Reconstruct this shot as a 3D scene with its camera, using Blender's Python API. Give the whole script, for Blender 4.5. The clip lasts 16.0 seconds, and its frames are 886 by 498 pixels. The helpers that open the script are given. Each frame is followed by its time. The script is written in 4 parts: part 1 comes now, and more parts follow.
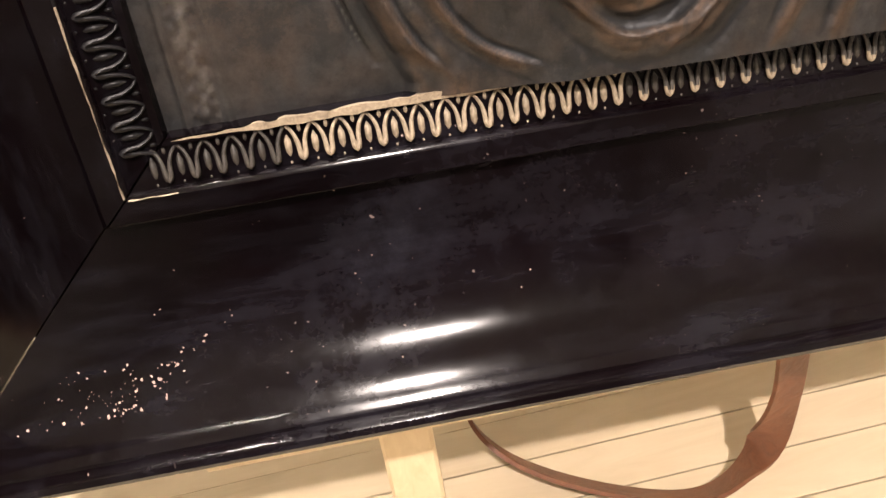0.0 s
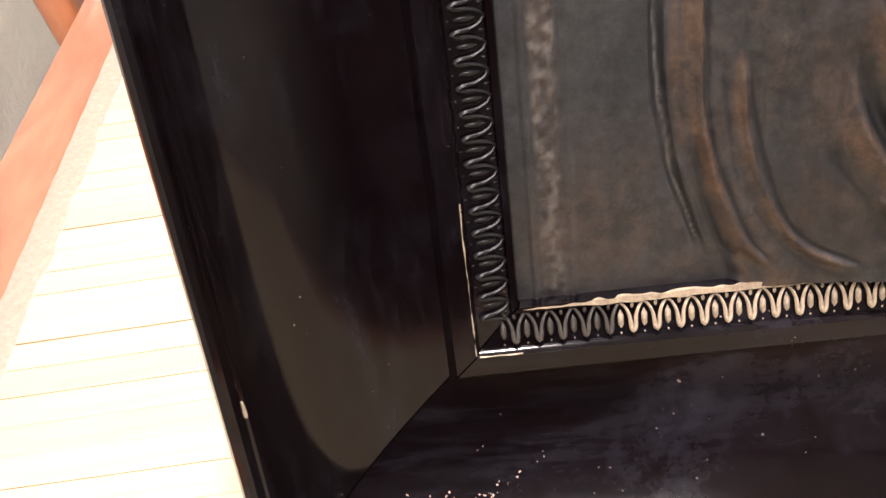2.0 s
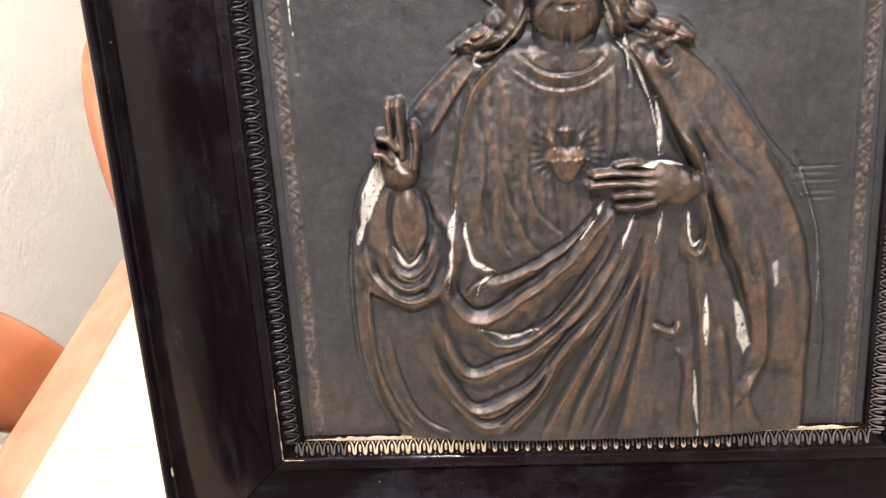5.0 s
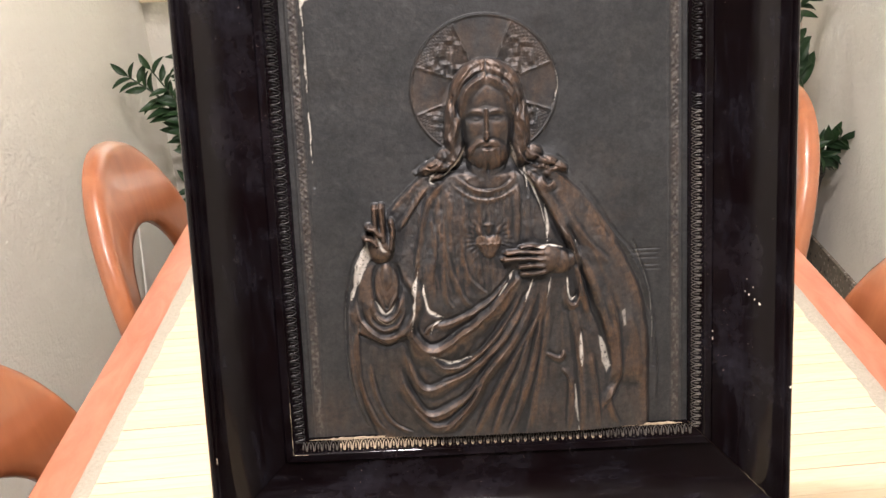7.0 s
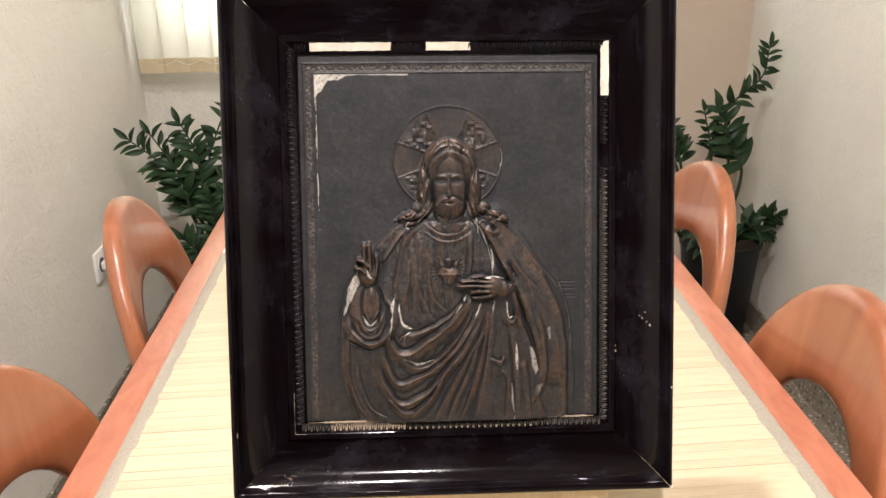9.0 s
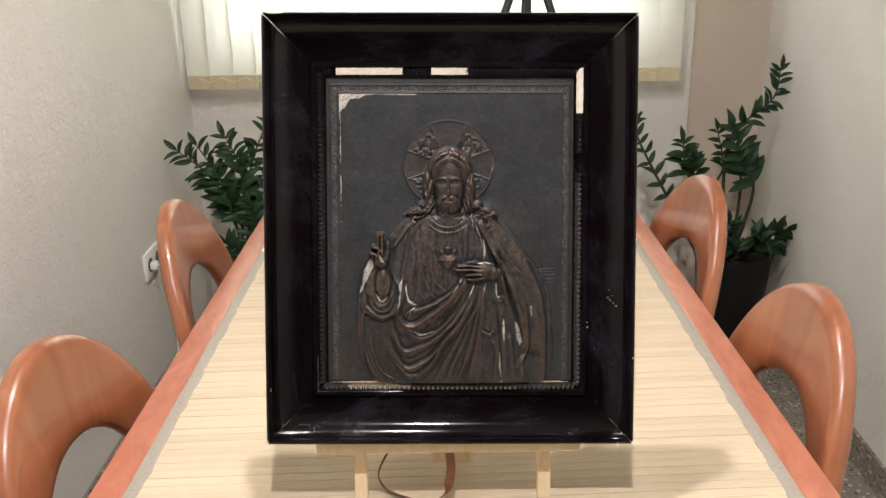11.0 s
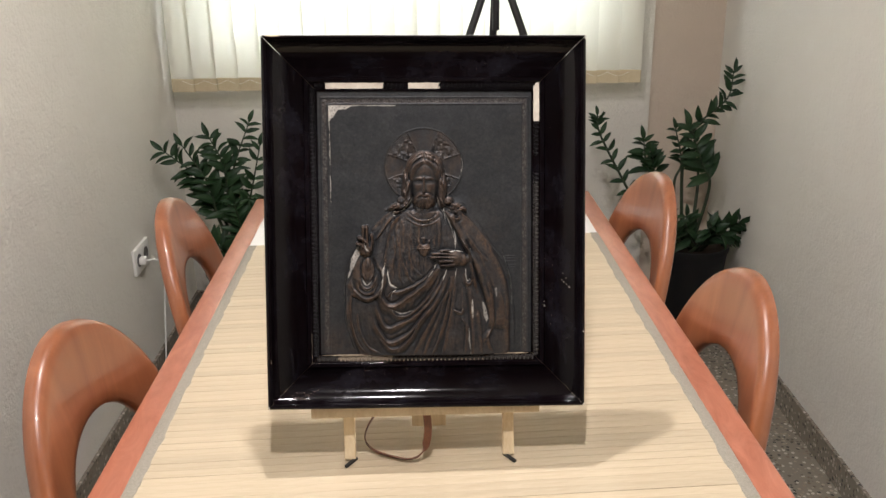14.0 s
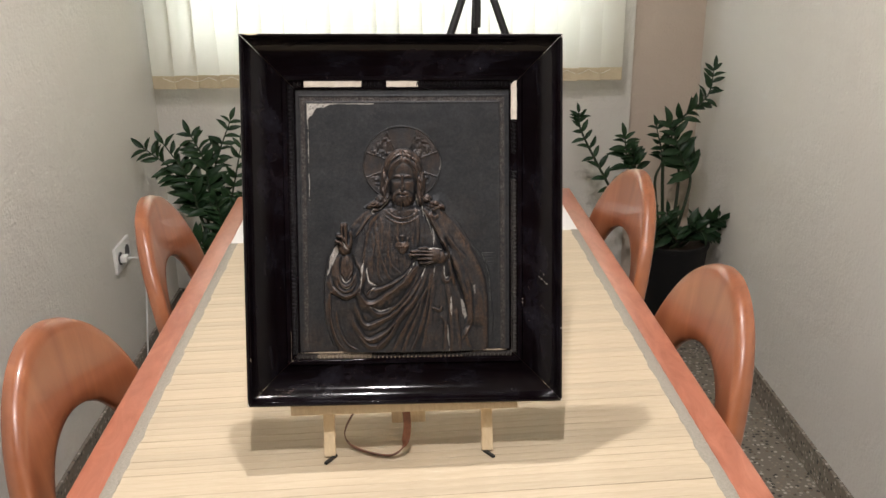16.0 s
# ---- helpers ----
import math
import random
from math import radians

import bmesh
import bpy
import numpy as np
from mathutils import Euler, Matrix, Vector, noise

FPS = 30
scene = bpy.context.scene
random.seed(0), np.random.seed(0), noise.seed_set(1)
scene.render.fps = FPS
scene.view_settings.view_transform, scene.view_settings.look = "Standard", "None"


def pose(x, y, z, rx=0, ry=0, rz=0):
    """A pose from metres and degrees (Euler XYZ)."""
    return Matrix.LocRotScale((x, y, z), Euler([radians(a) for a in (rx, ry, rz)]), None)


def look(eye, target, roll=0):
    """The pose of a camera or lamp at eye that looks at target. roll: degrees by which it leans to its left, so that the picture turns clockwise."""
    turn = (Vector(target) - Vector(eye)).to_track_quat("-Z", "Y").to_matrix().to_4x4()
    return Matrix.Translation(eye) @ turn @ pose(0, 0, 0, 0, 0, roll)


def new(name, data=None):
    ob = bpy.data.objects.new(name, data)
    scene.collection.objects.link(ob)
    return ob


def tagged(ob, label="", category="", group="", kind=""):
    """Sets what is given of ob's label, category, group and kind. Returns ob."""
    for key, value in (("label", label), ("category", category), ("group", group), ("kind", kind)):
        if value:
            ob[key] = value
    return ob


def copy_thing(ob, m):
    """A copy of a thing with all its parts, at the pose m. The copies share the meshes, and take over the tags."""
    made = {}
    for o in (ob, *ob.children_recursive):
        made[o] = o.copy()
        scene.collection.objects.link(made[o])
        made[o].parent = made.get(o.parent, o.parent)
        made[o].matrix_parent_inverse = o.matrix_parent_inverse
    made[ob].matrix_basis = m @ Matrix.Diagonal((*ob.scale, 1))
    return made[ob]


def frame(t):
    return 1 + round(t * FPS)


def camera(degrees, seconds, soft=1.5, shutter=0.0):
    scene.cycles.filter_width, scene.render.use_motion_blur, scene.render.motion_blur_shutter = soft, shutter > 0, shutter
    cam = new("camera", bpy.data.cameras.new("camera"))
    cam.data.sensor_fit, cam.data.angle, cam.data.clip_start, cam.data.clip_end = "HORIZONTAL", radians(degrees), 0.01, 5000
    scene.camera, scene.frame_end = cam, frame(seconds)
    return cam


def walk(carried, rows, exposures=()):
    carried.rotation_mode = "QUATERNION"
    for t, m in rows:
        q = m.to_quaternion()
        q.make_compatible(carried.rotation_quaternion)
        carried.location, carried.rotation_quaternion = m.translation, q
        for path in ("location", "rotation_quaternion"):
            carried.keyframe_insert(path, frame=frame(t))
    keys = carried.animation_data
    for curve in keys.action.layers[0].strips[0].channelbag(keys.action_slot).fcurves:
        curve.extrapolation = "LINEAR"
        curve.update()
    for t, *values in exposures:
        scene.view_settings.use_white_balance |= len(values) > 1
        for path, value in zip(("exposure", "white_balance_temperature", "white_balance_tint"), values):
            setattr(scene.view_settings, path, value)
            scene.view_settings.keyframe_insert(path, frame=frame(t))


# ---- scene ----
cam = camera(53.44, 16.0)
PATH = [
    (0, (-0.0963, -0.1023, 1.0097), (-0.0240, 1.2453, -0.4664), -8.61),
    (0.5, (-0.1138, -0.1010, 1.0072), (-0.1513, 1.2541, -0.4633), -10.43),
    (1, (-0.1288, -0.1029, 1.0103), (-0.2029, 1.2644, -0.4474), -10.39),
    (1.5, (-0.1404, -0.1023, 1.0306), (-0.2423, 1.3235, -0.3683), -9.93),
    (2, (-0.1459, -0.0971, 1.0525), (-0.2443, 1.3535, -0.3209), -9.51),
    (2.5, (-0.1442, -0.0905, 1.0774), (-0.2255, 1.3626, -0.2944), -8.54),
    (3, (-0.1145, -0.1067, 1.1049), (-0.2140, 1.3727, -0.2372), -7.76),
    (3.5, (-0.0801, -0.1450, 1.1356), (-0.1870, 1.3795, -0.1546), -6.89),
    (4, (-0.0503, -0.1995, 1.1686), (-0.2311, 1.3787, -0.0465), -7.12),
    (4.5, (-0.0327, -0.2464, 1.1871), (-0.2430, 1.3762, 0.0370), -7.11),
    (5, (-0.0228, -0.2820, 1.2164), (-0.2038, 1.3981, 0.1467), -6.48),
    (5.2, (-0.0203, -0.2901, 1.2287), (-0.1861, 1.4021, 0.1756), -6.26),
    (7.3, (-0.0382, -0.5261, 1.3074), (-0.0185, 1.2945, 0.4796), -3.12),
    (7.5, (-0.0415, -0.5554, 1.3160), (-0.0169, 1.2730, 0.5059), -2.78),
    (8, (-0.0554, -0.6182, 1.3295), (-0.0060, 1.2291, 0.5647), -1.88),
    (8.5, (-0.0517, -0.6481, 1.3429), (0.0234, 1.2109, 0.6091), -1.45),
    (9, (-0.0380, -0.6865, 1.3495), (0.0395, 1.1804, 0.6363), -1.14),
    (9.2, (-0.0301, -0.6975, 1.3544), (0.0408, 1.1656, 0.6307), -1.17),
    (11.3, (-0.0043, -0.8725, 1.3823), (-0.0112, 1.0108, 0.7090), -1.05),
    (11.5, (-0.0045, -0.8812, 1.3841), (0.0011, 1.0020, 0.7106), -1.00),
    (12, (-0.0031, -0.9194, 1.3986), (0.0210, 0.9641, 0.7265), -0.65),
    (12.5, (-0.0031, -0.9549, 1.4072), (0.0335, 0.9255, 0.7272), -0.75),
    (13, (-0.0009, -0.9756, 1.4137), (0.0485, 0.9018, 0.7261), -0.84),
    (13.5, (-0.0028, -0.9907, 1.4206), (0.0515, 0.8867, 0.7335), -0.66),
    (14, (-0.0073, -1.0046, 1.4258), (0.0468, 0.8736, 0.7406), -0.95),
    (14.5, (-0.0091, -1.0117, 1.4271), (0.0585, 0.8676, 0.7460), -1.04),
    (15, (-0.0105, -1.0141, 1.4274), (0.0673, 0.8618, 0.7384), -0.87),
    (15.5, (-0.0047, -1.0108, 1.4282), (0.0800, 0.8638, 0.7363), -0.79),
    (16, (0.0007, -1.0112, 1.4288), (0.0891, 0.8631, 0.7365), -0.75),
]
walk(cam, [(t, look(eye, target, roll)) for t, eye, target, roll in PATH],
     [(0, 0.75, 7300, 18), (1.0, 0.95, 7200, 20), (2.5, 0.95, 6700, 20), (3.5, 1.3, 6700, 18), (5.2, 1.38, 6650, 17), (7.3, 0.65, 6800, 17),
      (9, 0.45, 6800, 16), (11.3, 0.0, 6500, 14), (12.5, -0.15, 6500, 14), (16, -0.2, 6500, 14)])

# ---------------------------------------------------------------- world and lamps
world = bpy.data.worlds.new("world")
scene.world = world
world.use_nodes = True
wn = world.node_tree.nodes
sky = wn.new("ShaderNodeTexSky")
sky.sky_type, sky.sun_disc = "NISHITA", False
sky.sun_elevation, sky.sun_rotation = radians(35), radians(40)
world.node_tree.links.new(sky.outputs[0], wn["Background"].inputs[0])
wn["Background"].inputs[1].default_value = 0.1


def area(name, m, size, power, color=(1, 1, 1)):
    data = bpy.data.lights.new(name, "AREA")
    data.shape, data.size, data.energy, data.color = "DISK", size, power, color
    ob = new(name, data)
    ob.matrix_world = m
    return ob


CEIL = 2.50
LAMPS = ((-0.08, 0.24, 23), (-0.02, -0.73, 29))
WARM = (1.0, 0.97, 0.95)
for lx, ly, watts in LAMPS:
    area("spot_lamp_light", look((lx, ly, CEIL - 0.075), (lx, ly, 0)), 0.055, watts, WARM)


# ---------------------------------------------------------------- materials
def material(name, color, rough=0.5, metal=0.0, coat=0.0, spec=0.5):
    m = bpy.data.materials.new(name)
    m.use_nodes = True
    b = m.node_tree.nodes["Principled BSDF"]
    b.inputs["Base Color"].default_value = (*color, 1)
    b.inputs["Roughness"].default_value = rough
    b.inputs["Metallic"].default_value = metal
    b.inputs["Coat Weight"].default_value = coat
    b.inputs["Coat Roughness"].default_value = 0.05
    b.inputs["Specular IOR Level"].default_value = spec
    return m


class Nodes:
    """Short hand for building node trees."""

    def __init__(self, m):
        self.t = m.node_tree
        self.b = self.t.nodes["Principled BSDF"]

    def add(self, kind, **values):
        n = self.t.nodes.new(kind)
        for k, v in values.items():
            n.inputs[k.replace("_", " ")].default_value = v
        return n

    def link(self, a, b):
        self.t.links.new(a, b)

    def coords(self, scale=(1, 1, 1), kind="Object"):
        c, m = self.add("ShaderNodeTexCoord"), self.add("ShaderNodeMapping", Scale=scale)
        self.link(c.outputs[kind], m.inputs["Vector"])
        return m.outputs[0]

    def noise(self, vec, scale, detail=4.0, rough=0.55, distortion=0.0):
        n = self.add("ShaderNodeTexNoise", Scale=scale, Detail=detail, Roughness=rough, Distortion=distortion)
        self.link(vec, n.inputs["Vector"])
        return n.outputs["Fac"]

    def ramp(self, fac, *stops):
        n = self.add("ShaderNodeValToRGB")
        e = n.color_ramp.elements
        while len(e) < len(stops):
            e.new(0.5)
        for el, (p, c) in zip(e, stops):
            el.position = p
            el.color = (*c, 1) if isinstance(c, tuple) else (c, c, c, 1)
        self.link(fac, n.inputs["Fac"])
        return n.outputs["Color"]

    def mix(self, fac, a, b, blend="MIX"):
        n = self.t.nodes.new("ShaderNodeMix")
        n.data_type, n.blend_type = "RGBA", blend
        for v, i in ((fac, 0), (a, 6), (b, 7)):
            if isinstance(v, (int, float)):
                n.inputs[i].default_value = v if i == 0 else (v, v, v, 1)
            elif isinstance(v, tuple):
                n.inputs[i].default_value = (*v, 1)
            else:
                self.link(v, n.inputs[i])
        return n.outputs[2]

    def math(self, op, a, b=0.0):
        n = self.t.nodes.new("ShaderNodeMath")
        n.operation = op
        for v, i in ((a, 0), (b, 1)):
            if isinstance(v, (int, float)):
                n.inputs[i].default_value = v
            else:
                self.link(v, n.inputs[i])
        return n.outputs[0]

    def bump(self, height, strength, distance):
        n = self.add("ShaderNodeBump", Strength=strength, Distance=distance)
        self.link(height, n.inputs["Height"])
        self.link(n.outputs[0], self.b.inputs["Normal"])

    def color(self, c):
        self.link(c, self.b.inputs["Base Color"])

    def rough(self, c):
        self.link(c, self.b.inputs["Roughness"])

    def random(self):
        return self.add("ShaderNodeObjectInfo").outputs["Random"]

    def attr(self, name):
        n = self.add("ShaderNodeAttribute")
        n.attribute_name = name
        return n.outputs["Fac"]


def plaster(name, c1, c2):
    m = material(name, c1, 0.85)
    n = Nodes(m)
    v = n.coords()
    n.color(n.mix(n.noise(v, 1.6, 5), c1, c2))
    big, fine = n.noise(v, 17, 6, 0.62), n.noise(v, 110, 3)
    n.bump(n.mix(0.30, big, fine), 0.75, 0.010)
    return m


def lacquer():
    m = material("black_lacquer", (0.010, 0.006, 0.007), 0.10, 0, 0.0, 0.19)
    n = Nodes(m)
    v = n.coords()
    streak = n.coords((3, 40, 40))
    base = n.mix(n.noise(v, 14, 5), (0.0010, 0.0008, 0.0012), (0.0038, 0.0016, 0.0021))
    haze = n.ramp(n.noise(v, 60, 10, 0.82, 0.0), (0.40, 0.0), (0.95, 1.0))
    where = n.ramp(n.noise(v, 17, 5, 0.62), (0.47, 0.0), (0.74, 1.0))
    wipe = n.ramp(n.noise(n.coords((12, 70, 70)), 1.6, 8, 0.75, 0.2), (0.50, 0.0), (0.90, 1.0))
    film = n.math("ADD", n.math("MULTIPLY", haze, where), n.math("MULTIPLY", wipe, 0.35))
    base = n.mix(film, base, (0.031, 0.031, 0.042))
    dull = n.ramp(n.noise(v, 9, 7, 0.7), (0.56, 0.0), (0.72, 1.0))
    base = n.mix(n.math("MULTIPLY", dull, 0.55), base, (0.010, 0.0072, 0.0090))
    specks = n.ramp(n.noise(v, 620, 2), (0.735, 0.0), (0.76, 1.0))
    patch = n.ramp(n.noise(v, 18, 3), (0.5, 0.0), (0.66, 1.0))
    base = n.mix(n.math("MULTIPLY", specks, patch), base, (0.20, 0.15, 0.14))
    n.color(base)
    n.rough(n.math("ADD", n.math("MULTIPLY", film, 0.20), n.ramp(n.noise(v, 30, 6, 0.6), (0.3, 0.075), (0.80, 0.15))))
    n.bump(n.mix(0.5, n.noise(streak, 2, 3), n.noise(v, 55, 4, 0.6)), 0.055, 0.001)
    return m


def wood(name, dark, light, scale, rough, coat, bump=0.1, random_tone=0.0):
    m = material(name, light, rough, 0, coat)
    n = Nodes(m)
    v = n.coords(scale)
    grain = n.noise(v, 4.0, 6, 0.6, 1.2)
    broad = n.noise(n.coords(tuple(s * 0.3 for s in scale)), 3.0, 3)
    c = n.mix(n.ramp(n.mix(0.45, grain, broad), (0.32, 0.0), (0.68, 1.0)), dark, light)
    if random_tone:
        tone = n.math("ADD", n.math("MULTIPLY", n.random(), random_tone), 1.0 - random_tone)
        c = n.mix(1.0, c, tone, "MULTIPLY")
    n.color(c)
    n.bump(grain, bump, 0.001)
    return m


def bronze():
    m = material("patinated_bronze", (0.1, 0.08, 0.06), 0.42, 0.5)
    n = Nodes(m)
    v = n.coords()
    grey = n.mix(n.ramp(n.noise(v, 34, 7, 0.68), (0.3, 0.0), (0.7, 1.0)), (0.0190, 0.0206, 0.0228), (0.0370, 0.0382, 0.0400))
    stain = n.ramp(n.noise(v, 11, 6, 0.66, 0.6), (0.52, 0.0), (0.74, 1.0))
    grey = n.mix(n.math("MULTIPLY", stain, 0.45), grey, (0.042, 0.034, 0.029))
    brown = n.mix(n.noise(v, 60, 6, 0.7), (0.046, 0.030, 0.0215), (0.110, 0.065, 0.041))
    wear = n.math("MULTIPLY", n.attr("wear"), n.ramp(n.noise(v, 75, 6, 0.7), (0.32, 0.35), (0.62, 1.0)))
    col = n.mix(wear, grey, brown)
    fine = n.ramp(n.noise(v, 230, 6, 0.78), (0.34, 0.66), (0.66, 1.32))
    col = n.mix(1.0, col, fine, "MULTIPLY")
    streaks = n.ramp(n.noise(n.coords((150, 150, 42)), 1.0, 7, 0.74, 0.4), (0.53, 0.0), (0.58, 1.0))
    col = n.mix(n.math("MULTIPLY", n.math("MULTIPLY", streaks, n.attr("figure")), 0.55), col, (0.022, 0.0215, 0.0225))
    pale = n.ramp(n.noise(n.coords((120, 120, 60)), 1.0, 8, 0.78, 0.5), (0.60, 0.0), (0.68, 1.0))
    col = n.mix(n.math("MULTIPLY", n.math("MULTIPLY", pale, n.attr("figure")), 0.40), col, (0.105, 0.092, 0.078))
    spots = n.ramp(n.noise(v, 95, 8, 0.72, 0.3), (0.55, 0.0), (0.60, 1.0))
    col = n.mix(n.math("MULTIPLY", spots, 0.6), col, (0.018, 0.0195, 0.022))
    # darker colour where the height map dips, its edge broken up by noise
    hollow_dark = n.ramp(n.math("ADD", n.attr("hollow_dark"), n.math("MULTIPLY", n.math("SUBTRACT", n.noise(v, 190, 6, 0.7), 0.5), 0.9)), (0.10, 0.0), (0.36, 1.0))
    col = n.mix(n.math("MULTIPLY", hollow_dark, 0.86), col, (0.0125, 0.0135, 0.0160))
    speck = n.ramp(n.noise(v, 420, 2), (0.57, 1.0), (0.66, 0.2))
    thin = n.ramp(n.noise(v, 150, 5, 0.7, 0.3), (0.34, 0.50), (0.54, 1.0))
    dust = n.math("MULTIPLY", n.math("MULTIPLY", n.attr("dust"), speck), thin)
    col = n.mix(dust, col, n.mix(n.noise(v, 90, 4), (0.30, 0.28, 0.25), (0.62, 0.59, 0.54)))
    n.color(col)
    n.link(n.math("MULTIPLY", n.math("SUBTRACT", 1.0, dust), 0.45), n.b.inputs["Metallic"])
    n.rough(n.math("ADD", n.mix(n.noise(v, 60, 7, 0.72), 0.34, 0.66), n.math("MULTIPLY", dust, 0.3)))
    n.bump(n.mix(0.4, n.noise(v, 160, 5, 0.65), n.noise(v, 700, 2)), 0.5, 0.0006)
    return m


def terrazzo():
    m = material("terrazzo", (0.25, 0.23, 0.2), 0.35)
    n = Nodes(m)
    v = n.coords()
    vo = n.add("ShaderNodeTexVoronoi", Scale=78.0)
    n.link(v, vo.inputs["Vector"])
    chips = n.ramp(vo.outputs["Color"], (0.25, (0.025, 0.022, 0.018)), (0.40, (0.17, 0.125, 0.085)), (0.60, (0.33, 0.28, 0.22)), (0.82, (0.55, 0.51, 0.45)))
    gap = n.ramp(vo.outputs["Distance"], (0.30, 0.0), (0.46, 1.0))
    n.color(n.mix(gap, chips, (0.20, 0.175, 0.14)))
    return m


def blind_cloth():
    m = bpy.data.materials.new("blind_cloth")
    m.use_nodes = True
    n = Nodes(m)
    n.b.inputs["Roughness"].default_value = 0.9
    v = n.coords((1, 1, 1))
    weave = n.noise(n.coords((900, 900, 300)), 1.0, 2)
    c = n.mix(weave, (0.85, 0.835, 0.76), (0.90, 0.89, 0.83))
    n.color(c)
    tr = n.add("ShaderNodeBsdfTranslucent")
    n.link(c, tr.inputs["Color"])
    mix = n.add("ShaderNodeMixShader", Fac=0.66)
    out = m.node_tree.nodes["Material Output"]
    n.link(n.b.outputs[0], mix.inputs[1])
    n.link(tr.outputs[0], mix.inputs[2])
    n.link(mix.outputs[0], out.inputs["Surface"])
    return m


def leaf_green():
    m = material("leaf_green", (0.03, 0.075, 0.03), 0.45, 0, 0.0, 0.28)
    n = Nodes(m)
    c = n.mix(n.random(), (0.009, 0.027, 0.011), (0.023, 0.056, 0.018))
    n.color(n.mix(n.noise(n.coords(), 40, 3), c, (0.016, 0.042, 0.017)))
    return m


def glow(name, color, strength):
    m = bpy.data.materials.new(name)
    m.use_nodes = True
    e = m.node_tree.nodes.new("ShaderNodeEmission")
    e.inputs[0].default_value, e.inputs[1].default_value = (*color, 1), strength
    m.node_tree.links.new(e.outputs[0], m.node_tree.nodes["Material Output"].inputs["Surface"])
    return m


WALL = plaster("wall_plaster", (0.645, 0.62, 0.56), (0.72, 0.695, 0.635))
WALL_BROWN = plaster("pillar_plaster", (0.55, 0.46, 0.375), (0.61, 0.52, 0.43))
CEILING = plaster("ceiling_paint", (0.78, 0.77, 0.74), (0.82, 0.81, 0.78))
TERRAZZO = terrazzo()
LACQUER = lacquer()
BRONZE = bronze()
GESSO = wood("gesso_white", (0.55, 0.48, 0.40), (0.78, 0.72, 0.62), (40, 40, 40), 0.75, 0, 0.3)
BLACK_WORN = material("black_gilt_worn", (0.006, 0.0055, 0.0065), 0.40, 0, 0.0, 0.25)
HALF_WORN = wood("half_worn_black", (0.008, 0.0075, 0.008), (0.070, 0.060, 0.050), (350, 350, 350), 0.45, 0, 0.3)
CREAM = wood("worn_cream", (0.12, 0.09, 0.065), (0.46, 0.375, 0.27), (220, 220, 220), 0.55, 0, 0.3)
CHAIR_WOOD = wood("chair_wood", (0.175, 0.050, 0.019), (0.375, 0.135, 0.058), (2.4, 3.4, 0.5), 0.32, 0.7, 0.02)
CHAIR_WOOD.node_tree.nodes["Principled BSDF"].inputs["Coat Roughness"].default_value = 0.03
RIM_WOOD = wood("rim_wood", (0.31, 0.096, 0.054), (0.51, 0.20, 0.122), (11, 3.0, 11), 0.35, 0.3, 0.05)
MAT_CLOTH = wood("mat_cloth", (0.20, 0.145, 0.08), (0.27, 0.20, 0.115), (300, 300, 300), 0.9, 0.0, 0.05)
BAMBOO = wood("bamboo", (0.47, 0.375, 0.25), (0.60, 0.50, 0.355), (4, 28, 28), 0.55, 0.0, 0.03, 0.13)
EASEL_WOOD = wood("easel_pine", (0.58, 0.44, 0.265), (0.75, 0.62, 0.42), (50, 50, 5), 0.55, 0, 0.15)
CLOTH_GREY = wood("grey_binding", (0.25, 0.225, 0.18), (0.37, 0.34, 0.28), (300, 300, 300), 0.9, 0, 0.6)
WHITE_LAM = material("white_laminate", (0.75, 0.73, 0.70), 0.4)
LEATHER = wood("brown_ribbon", (0.09, 0.030, 0.014), (0.17, 0.062, 0.028), (60, 60, 60), 0.45, 0, 0.3)
RUBBER = material("black_rubber", (0.012, 0.012, 0.012), 0.6)
BLACK_METAL = material("black_metal", (0.012, 0.012, 0.013), 0.4)
POT = material("dark_pot", (0.008, 0.0085, 0.009), 0.5, 0, 0, 0.25)
SOIL = wood("soil", (0.02, 0.014, 0.009), (0.06, 0.04, 0.025), (60, 60, 60), 0.95, 0, 0.8)
STEM = material("stem_green", (0.020, 0.034, 0.014), 0.45)
LEAF = leaf_green()
WHITE_PLASTIC = material("white_plastic", (0.80, 0.79, 0.76), 0.35)
DARK_PLASTIC = material("grey_plastic", (0.12, 0.12, 0.12), 0.5)
BLIND = blind_cloth()
BLIND_HEM = wood("blind_hem", (0.56, 0.47, 0.30), (0.66, 0.57, 0.40), (30, 30, 30), 0.9, 0, 0.2)
GLASS = material("window_glass", (1, 1, 1), 0.02)
GLASS.node_tree.nodes["Principled BSDF"].inputs["Transmission Weight"].default_value = 1.0
OUTSIDE = glow("bright_outside", (0.86, 0.96, 1.0), 11.5)


# ---------------------------------------------------------------- mesh helpers
def mesh(name, bm, mat, smooth=None):
    me = bpy.data.meshes.new(name)
    bmesh.ops.recalc_face_normals(bm, faces=bm.faces)
    bm.to_mesh(me)
    bm.free()
    me.materials.append(mat)
    if smooth is not None:
        for p in me.polygons:
            p.use_smooth = True
        me.set_sharp_from_angle(angle=radians(smooth))
    return me


def part(name, bm, mat, parent, label="", smooth=None, m=None):
    ob = new(name, mesh(name, bm, mat, smooth) if isinstance(bm, bmesh.types.BMesh) else bm)
    ob.parent = parent
    if m is not None:
        ob.matrix_local = m
    return tagged(ob, label)


def thing(name, m, label, category, group="", kind=""):
    ob = new(name)
    ob.empty_display_size = 0.05
    ob.matrix_world = m
    return tagged(ob, label, category, group, kind)


